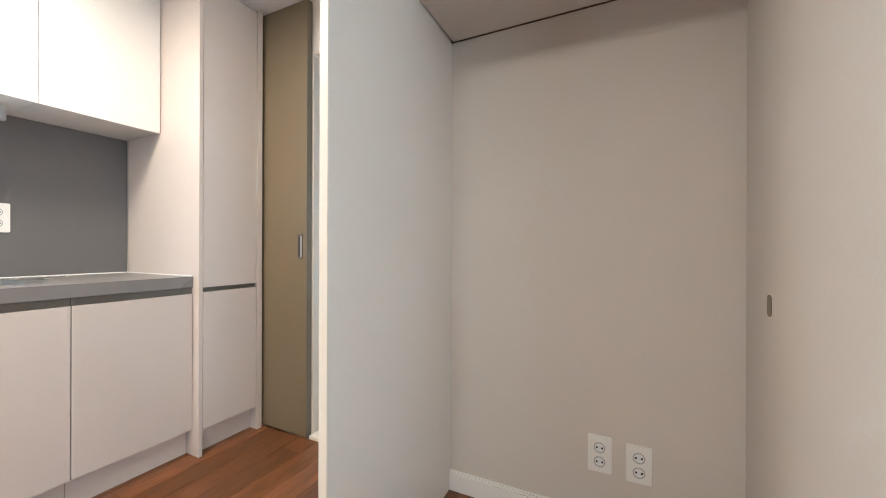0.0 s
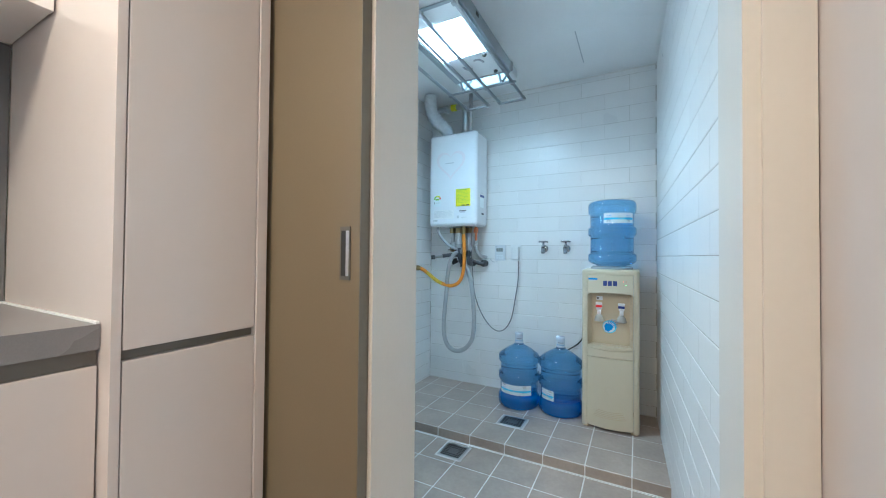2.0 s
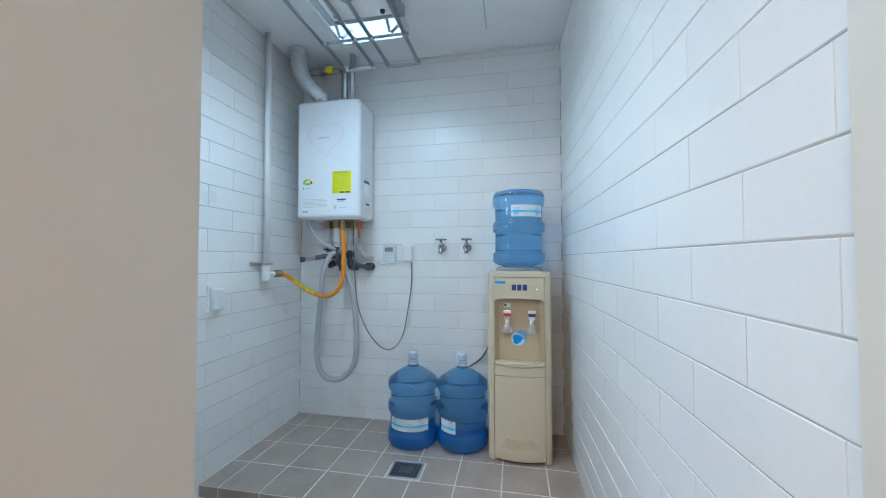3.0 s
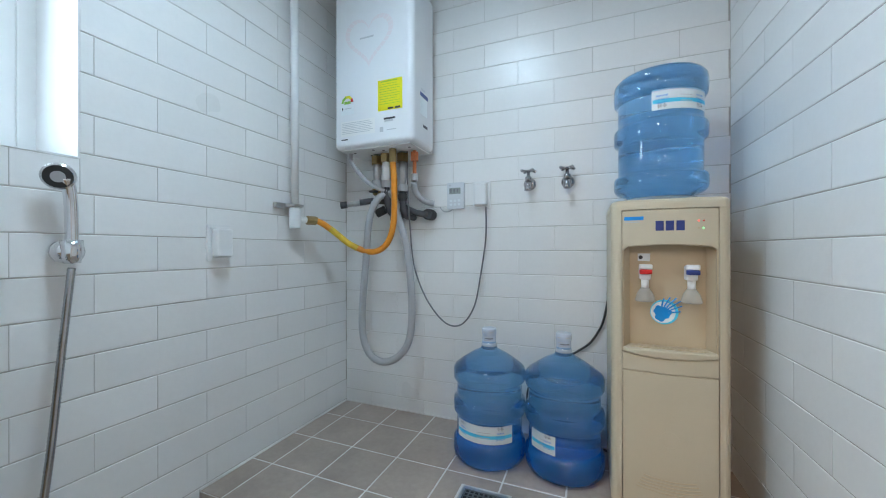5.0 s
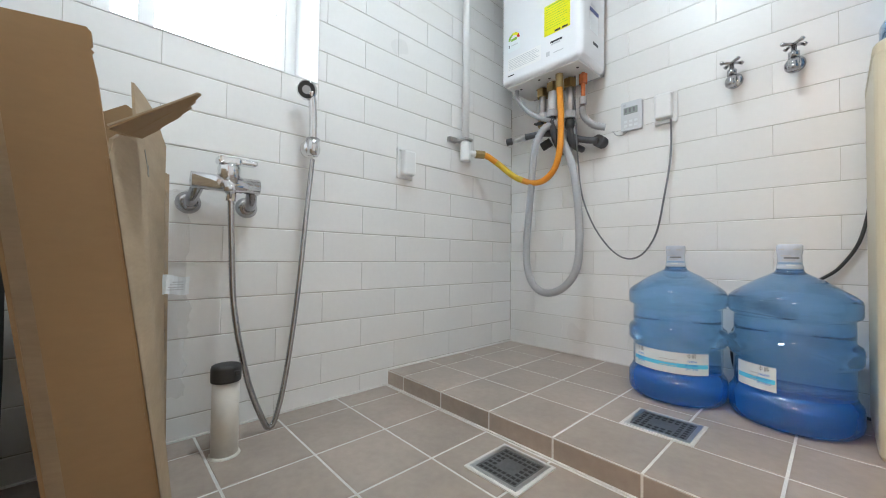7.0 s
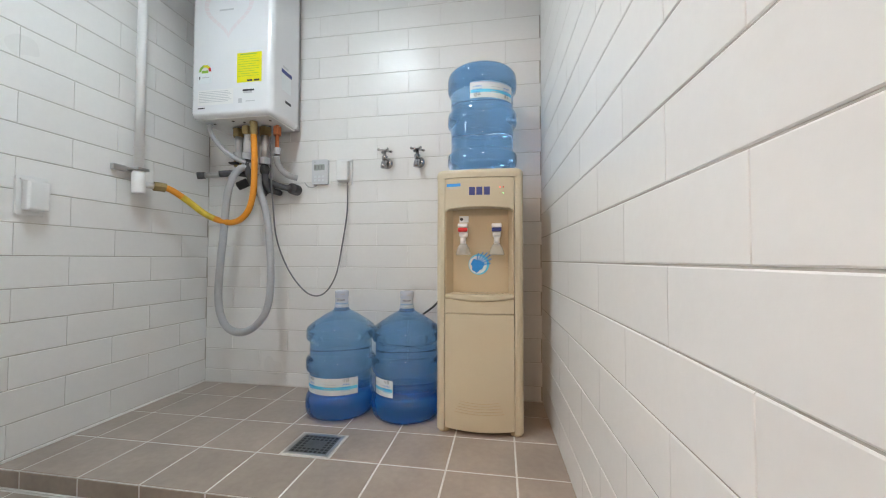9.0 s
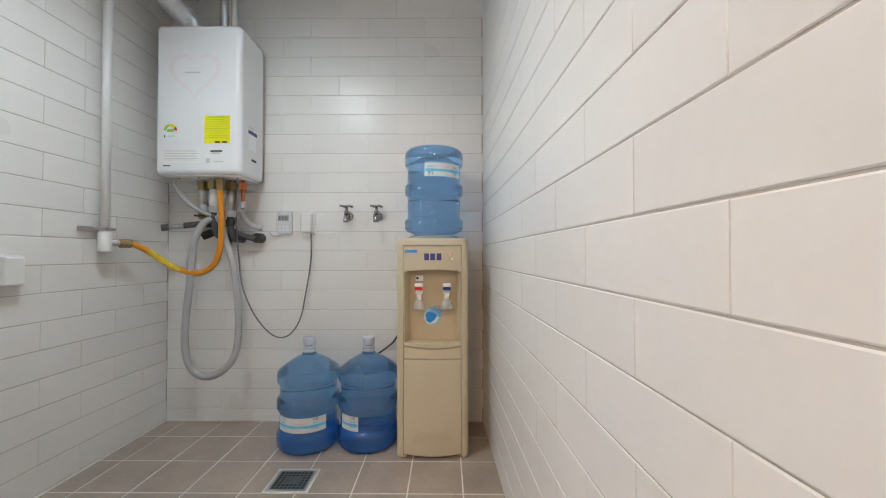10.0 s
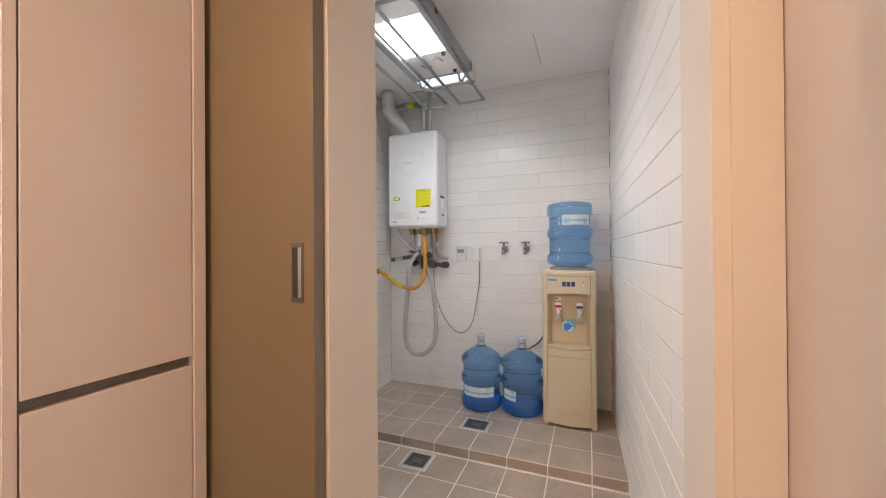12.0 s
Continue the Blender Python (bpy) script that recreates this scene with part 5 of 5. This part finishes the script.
for a, b in zip(cols, cols[1:]):
    for k in range(8):
        bm.faces.new((a[0][k], b[0][k], b[0][k + 1], a[0][k + 1]))
        bm.faces.new((a[1][k], a[1][k + 1], b[1][k + 1], b[1][k]))
    bm.faces.new((a[0][8], b[0][8], b[1][8], a[1][8]))
part("broad_side", bm, CARDIN, carton, "paler broad side torn off at the top")
sheet([(-0.004, -CT, 0), (-CW, -CT, 0), (-CW, -CT, 0.78), (-CW + 0.15, -CT, 0.79), (-0.2, -CT, 0.785), (-0.004, -CT, 0.775)], (0, -1, 0), -0.004, CARD, "broad_side", carton)
sheet([(-CW, -CT, 0), (-CW, 0, 0), (-CW, 0, 0.72), (-CW, -0.05, 0.74), (-CW, -CT, 0.75)], (-1, 0, 0), -0.004, CARDIN, "narrow_side", carton)
# the flap bent outwards: two plies with a ragged edge
FLAP = [(-0.012, -0.006, 0.686), (-0.020, 0.03, 0.714), (-0.030, 0.065, 0.743), (-0.038, 0.097, 0.770), (-0.048, 0.101, 0.773), (-0.060, 0.090, 0.764), (-0.068, 0.092, 0.767), (-0.085, 0.082, 0.763), (-0.098, 0.084, 0.766), (-0.115, 0.068, 0.757), (-0.130, 0.064, 0.757), (-0.150, 0.040, 0.743), (-0.163, 0.030, 0.737), (-0.172, 0.004, 0.722), (-0.10, 0.0, 0.703)]
sheet(FLAP, (0, -0.3, 0.95), 0.0022, CARDIN, "torn_flap", carton, "torn flap bent outwards")
sheet([(x, y - 0.004 if y > 0.02 else y, z - 0.0045) for x, y, z in FLAP], (0, -0.3, 0.95), 0.0018, CARD, "torn_ply", carton)
sheet([(-0.372, -CT + 0.006, 0.56), (-0.372, -0.028, 0.60), (-0.370, -0.024, 0.76), (-0.366, -0.030, 0.79), (-0.368, -0.036, 0.822), (-0.368, -0.052, 0.832), (-0.372, -CT + 0.006, 0.80)], (1, 0, 0), 0.004, CARD, "inner_flap", carton)
sheet([(-0.152, 0.0125, 0.648), (-0.147, 0.0125, 0.648), (-0.147, 0.0105, 0.690), (-0.152, 0.0105, 0.694)], (0, 1, 0), 0.0008, OLIVEDARK, "print_mark", carton)
sheet([(-0.142, 0.0125, 0.646), (-0.137, 0.0125, 0.650), (-0.155, 0.0125, 0.668), (-0.158, 0.0125, 0.664)], (0, 1, 0), 0.0008, OLIVEDARK, "print_mark", carton)

film = thing("plastic_film", "crumpled clear plastic wrapping with a label beside the carton", "wrapping")
rng = random.Random(4)
bm = bmesh.new()
NI, NJ = 9, 34
grid = [[bm.verts.new((-1.612 + 0.022 * noise.noise(Vector((i * 0.55, j * 0.42, 1.3))) + 0.010 * rng.uniform(-1, 1), 2.246 + 0.0100 * i + 0.016 * noise.noise(Vector((7.7, j * 0.33, i * 0.2))) + 0.004 * rng.uniform(-1, 1),
                       0.06 + 0.0155 * j + 0.004 * rng.uniform(-1, 1))) for i in range(NI)] for j in range(NJ)]
for j in range(NJ - 1):
    for i in range(NI - 1):
        bm.faces.new((grid[j][i], grid[j][i + 1], grid[j + 1][i + 1], grid[j + 1][i]))
part("film", bm, CLEARPLAST, film)
bm = bmesh.new()
lo = [bm.verts.new((-1.574 + 0.006 * math.sin(k * 1.1), 2.272 + 0.0075 * k, 0.316 + 0.003 * math.sin(k * 0.9))) for k in range(8)]
hi = [bm.verts.new((-1.578 + 0.005 * math.sin(k * 1.1 + 0.6), 2.274 + 0.0075 * k, 0.360 + 0.004 * math.sin(k * 0.7 + 1))) for k in range(8)]
for k in range(7):
    bm.faces.new((lo[k], lo[k + 1], hi[k + 1], hi[k]))
tag = part("label", bm, PAPER, film, "creased white paper label")
for k in range(4):
    part("print", box((-1.5712, 2.280 + 0.004 * k, 0.326 + k * 0.006), (-1.5702, 2.314, 0.3285 + k * 0.006)), INKGREY, tag)

sack = thing("dark_plastic_sack", "dark plastic sack stuffed between carton and wall", "sack")
bm = lathe([(0.06, 0.0), (0.085, 0.03), (0.09, 0.15), (0.088, 0.32), (0.082, 0.48), (0.066, 0.58), (0.05, 0.62)], 26, Matrix())
for v in bm.verts:
    nz = noise.noise(v.co * 9)
    v.co = Vector((v.co.x * (3.0 + 0.8 * nz) - 0.18, v.co.y * (0.50 + 0.15 * nz), v.co.z * (1 + 0.04 * nz)))
    v.co = Matrix.Translation((-1.0, 2.035, LOW)) @ v.co
part("bag", bm, BAG, sack, smooth=True)
bm = lathe([(0.05, 0.0), (0.062, 0.015), (0.068, 0.05), (0.06, 0.085), (0.05, 0.10), (0.058, 0.13), (0.05, 0.165), (0.02, 0.18)], 26, Matrix())
for v in bm.verts:
    nz = noise.noise(v.co * 14 + Vector((3, 1, 7)))
    v.co = Matrix.Translation((-1.18, 2.03, LOW + 0.57)) @ Vector((v.co.x * (3.0 + nz), v.co.y * (0.62 + 0.2 * nz), v.co.z * (1 + 0.1 * nz)))
part("folded_mouth", bm, BAGGREY, sack, "greyish folded mouth of the sack", smooth=True)

# ---- ceiling laundry rack ----
rack = thing("laundry_rack", "ceiling laundry drying rack with aluminium rods and a lit panel", "drying rack")
part("ceiling_box", box((-1.27, 2.20, 2.185), (-0.86, 3.47, UCEIL), 0.008), WHITEPLAST, rack)
lower = part("lamp_tray", ring_mesh(2, (-1.116, 2.27, 2.068), (-0.834, 3.10, 2.125), (-1.105, -0.845, 2.545, 2.855)), WHITEPLAST, rack)
# added unseen cover that keeps the led panel's glow off the ceiling
part("tray_lid", box((-1.114, 2.272, 2.1252), (-0.836, 3.098, 2.132)), WHITEPLAST, lower)
part("led_diffuser", box((-1.105, 2.545, 2.096), (-0.845, 2.855, 2.12)), LEDPANEL, lower, "bright white led panel")
for x in (-0.815, -1.135):
    part("side_rail", box((x - 0.018, 2.24, 2.066), (x + 0.018, 3.13, 2.135), 0.006), ALU, rack)
part("end_cap", box((-1.16, 2.215, 2.07), (-0.79, 2.2395, 2.14), 0.008), GREYPLAST, rack)
part("end_cap", box((-1.16, 3.1305, 2.08), (-0.79, 3.15, 2.135), 0.006), GREYPLAST, rack)
part("sensor", box((-0.7965, 2.60, 2.098), (-0.7945, 2.63, 2.115)), DARK, rack)
for x, y in ((-1.085, 2.52), (-0.865, 2.88), (-1.085, 3.06), (-0.87, 3.07)):
    part("knob", lathe([(0.010, 2.058), (0.012, 2.068)], 14, Matrix.Translation((x, y, 0))), DARK, lower)
for dx in (-1, 1):
    bm = bmesh.new()
    line = [(-0.96 + dx * (0.034) + 0.028 * math.cos(a), 2.95 + 0.04 * math.sin(a), 2.0665) for a in [radians(60 + 15 * k) if dx < 0 else radians(-120 + 15 * k) for k in range(9)]]
    add_tube(bm, line, 0.006, 6)
    part("vent_slot", bm, GREYPLAST, lower)
rods = [-1.235, -1.072, -0.985, -0.816]
for k, x in enumerate(rods):
    part("rod", rod((x, 2.16, 2.050), (x, 3.465, 2.050), 0.0095), ALU, rack, smooth=True)
for a, b in ((rods[0], rods[1]), (rods[2], rods[3])):
    for y, out in ((2.16, -0.022), (3.465, 0.022)):
        pts = [(a, y, 2.050), (a, y + out * 0.7, 2.050), (a + 0.02, y + out, 2.050), (b - 0.02, y + out, 2.050), (b, y + out * 0.7, 2.050), (b, y, 2.050)]
        loop = part("end_loop", tube(spline(pts, 5), 0.0085, 10), GREYPLAST, rack, "grey plastic end loop", smooth=True)
        for x in (a, b):
            part("ferrule", rod((x, y - 0.02, 2.050), (x, y + 0.02, 2.050), 0.0125), GREYPLAST, loop, smooth=True)
for y in (2.42, 3.24):
    bar = part("cross_bar", box((-1.26, y - 0.010, 2.060), (-0.80, y + 0.010, 2.0655), 0.002), ALU, rack)
    for x in (-1.16, -0.90):
        part("scissor_arm", tube([(x, y - 0.10, 2.18), (x + 0.004, y, 2.08)], 0.008, 8), ALU, bar)
        part("scissor_arm", tube([(x + 0.02, y + 0.10, 2.18), (x + 0.016, y, 2.08)], 0.008, 8), ALU, bar)
for x in rods:
    for y in (2.42, 3.22):
        part("clip", box((x - 0.012, y - 0.012, 2.038), (x + 0.012, y + 0.012, 2.0598), 0.003), GREYPLAST, rack)
# no lamp here: added glow for the brightly lit end of the ceiling box
part("box_light_patch", box((-1.24, 3.16, 2.182), (-0.89, 3.45, 2.1849)), BOXGLOW, rack, "glowing sheet standing in for light on the ceiling box")

# ---- pieces of walls and floors ----
PIECES = {}


def piece(name, w, h, thick, material, parent, m, edge=0.0018):
    """A tile or plank: w by h in local x, y, face up; alike pieces share one mesh."""
    key = (name, round(w, 4), round(h, 4), thick, edge)
    if key not in PIECES:
        a, b = w / 2, h / 2
        c, d = a - edge * (0.4 if name == "wall_tile" else 1.0), b - edge
        t = thick - edge * 0.6
        vs = [(-a, -b, 0), (a, -b, 0), (a, b, 0), (-a, b, 0), (-a, -b, t), (a, -b, t), (a, b, t), (-a, b, t), (-c, -d, thick), (c, -d, thick), (c, d, thick), (-c, d, thick)]
        fs = [(8, 9, 10, 11)]
        for i in range(4):
            j = (i + 1) % 4
            fs += [(i, j, j + 4, i + 4), (i + 4, j + 4, j + 8, i + 8)]
        me = bpy.data.meshes.new(name)
        me.from_pydata(vs, [], fs)
        me.materials.append(material)
        PIECES[key] = me
    ob = new(name, PIECES[key])
    ob.parent = parent
    ob.matrix_world = m
    return ob


def cells(lo, hi, pitch, joint, phase):
    """The stretches between joints from lo to hi, joints at phase + k * pitch."""
    k = math.floor((lo - phase) / pitch)
    out = []
    while phase + k * pitch < hi:
        a, b = max(lo, phase + k * pitch + joint / 2), min(hi, phase + (k + 1) * pitch - joint / 2)
        if b - a > 0.008:
            out.append((a, b, k))
        k += 1
    return out


def tile_wall(parent, u0, u1, z0, z1, zphase, uphase, place, hole=None, joint=0.0026):
    for za, zb, k in cells(z0, z1, 0.1035, joint, zphase):
        for ua, ub, _ in cells(u0, u1, 0.302, 0.0009, uphase + (0.151 if k % 2 else 0.0)):
            bits = [(ua, ub, za, zb)]
            if hole:
                a, b, c, d = hole
                if ub > a and ua < b and zb > c and za < d:
                    bits = [(ua, min(ub, a - 0.001), za, zb), (max(ua, b + 0.001), ub, za, zb), (max(ua, a), min(ub, b), za, c - 0.001), (max(ua, a), min(ub, b), d + 0.001, zb)]
            for p, q, r, s in bits:
                if q - p > 0.006 and s - r > 0.006:
                    piece("wall_tile", q - p, s - r, 0.006, WALLTILE, parent, place((p + q) / 2, (r + s) / 2))


TURN_WEST = Matrix(((0, 0, 1, 0), (1, 0, 0, 0), (0, 1, 0, 0), (0, 0, 0, 1)))
TURN_NORTH = Matrix(((1, 0, 0, 0), (0, 0, -1, 0), (0, 1, 0, 0), (0, 0, 0, 1)))
TURN_EAST = Matrix(((0, 0, -1, 0), (-1, 0, 0, 0), (0, 1, 0, 0), (0, 0, 0, 1)))
TURN_SOUTH = Matrix(((-1, 0, 0, 0), (0, 0, 1, 0), (0, 1, 0, 0), (0, 0, 0, 1)))
tile_wall(wall_north, LEFT, RIGHT - 0.053, HIGH, UCEIL - 0.002, 0.035, -0.642 - 0.151, lambda u, z: Matrix.Translation((u, BACK + 0.006, z)) @ TURN_NORTH, joint=0.0017)
tile_wall(wall_west, FRONT, BACK, LOW, UCEIL - 0.002, 0.0815, 2.572 - 0.151 * 2, lambda u, z: Matrix.Translation((LEFT - 0.006, u, z)) @ TURN_WEST, WIN)
tile_wall(wall_east, FRONT, BACK, LOW, UCEIL - 0.002, 0.0655, 2.321, lambda u, z: EAST @ Matrix.Translation((0.006, u - FRONT, z)) @ TURN_EAST)
tile_wall(wall_between, LEFT, JL - 0.013, LOW, UCEIL - 0.002, 0.0815, -1.3, lambda u, z: Matrix.Translation((u, FRONT - 0.006, z)) @ TURN_SOUTH)

P, Q = 0.205, 0.208  # tile pitch across and along the room
for xa, xb, _ in cells(LEFT + 0.002, RIGHT - 0.002, P, 0.0058, -0.985):
    for ya, yb, _ in cells(STEP, BACK - 0.002, Q, 0.0058, STEP):
        piece("floor_tile", xb - xa, yb - ya, 0.006, FLOORTILE, platform, Matrix.Translation(((xa + xb) / 2, (ya + yb) / 2, HIGH - 0.006)), 0.0015)
    for ya, yb, _ in cells(FRONT + 0.006, STEP - 0.004, Q, 0.0058, 2.572):
        piece("floor_tile", xb - xa, yb - ya, 0.006, FLOORTILE, floor_utility, Matrix.Translation(((xa + xb) / 2, (ya + yb) / 2, LOW - 0.006)), 0.0015)
    piece("riser_tile", xb - xa, HIGH - LOW - 0.006, 0.005, FLOORTILE, platform, Matrix.Translation(((xa + xb) / 2, STEP + 0.005, (HIGH + LOW) / 2 - 0.001)) @ TURN_NORTH, 0.0015)
setting(part("sealant_step", boxes(((LEFT, STEP - 0.007, LOW - 0.004), (RIGHT, STEP - 0.001, LOW + 0.003)), ((LEFT, BACK - 0.006, HIGH - 0.004), (RIGHT, BACK, HIGH + 0.004)), ((LEFT, STEP + 0.002, HIGH - 0.004), (LEFT + 0.005, BACK - 0.006, HIGH + 0.004)), ((LEFT, FRONT, LOW - 0.004), (LEFT + 0.006, STEP - 0.007, LOW + 0.004))), FLOORGROUT))

rng = random.Random(7)
for xa, xb, k in cells(KLEFT, 1.6, 0.115, 0.0012, -1.0):
    for ya, yb, _ in cells(-0.4, WALLF - 0.034, 0.80, 0.0012, rng.uniform(0, 0.8)):
        piece("plank", xb - xa, yb - ya, 0.006, WOOD, kitchen_floor, Matrix.Translation(((xa + xb) / 2, (ya + yb) / 2, -0.006)), 0.0012)
bm = bmesh.new()
add_box(bm, (KLEFT, -2.6, -0.006), (2.4, -0.402, 0.0))
add_box(bm, (1.602, -0.402, -0.006), (2.4, WALLF - 0.034, 0.0))
rest = part("plank_rest", bm, WOOD, kitchen_floor)
rest["kind"] = "stuff"
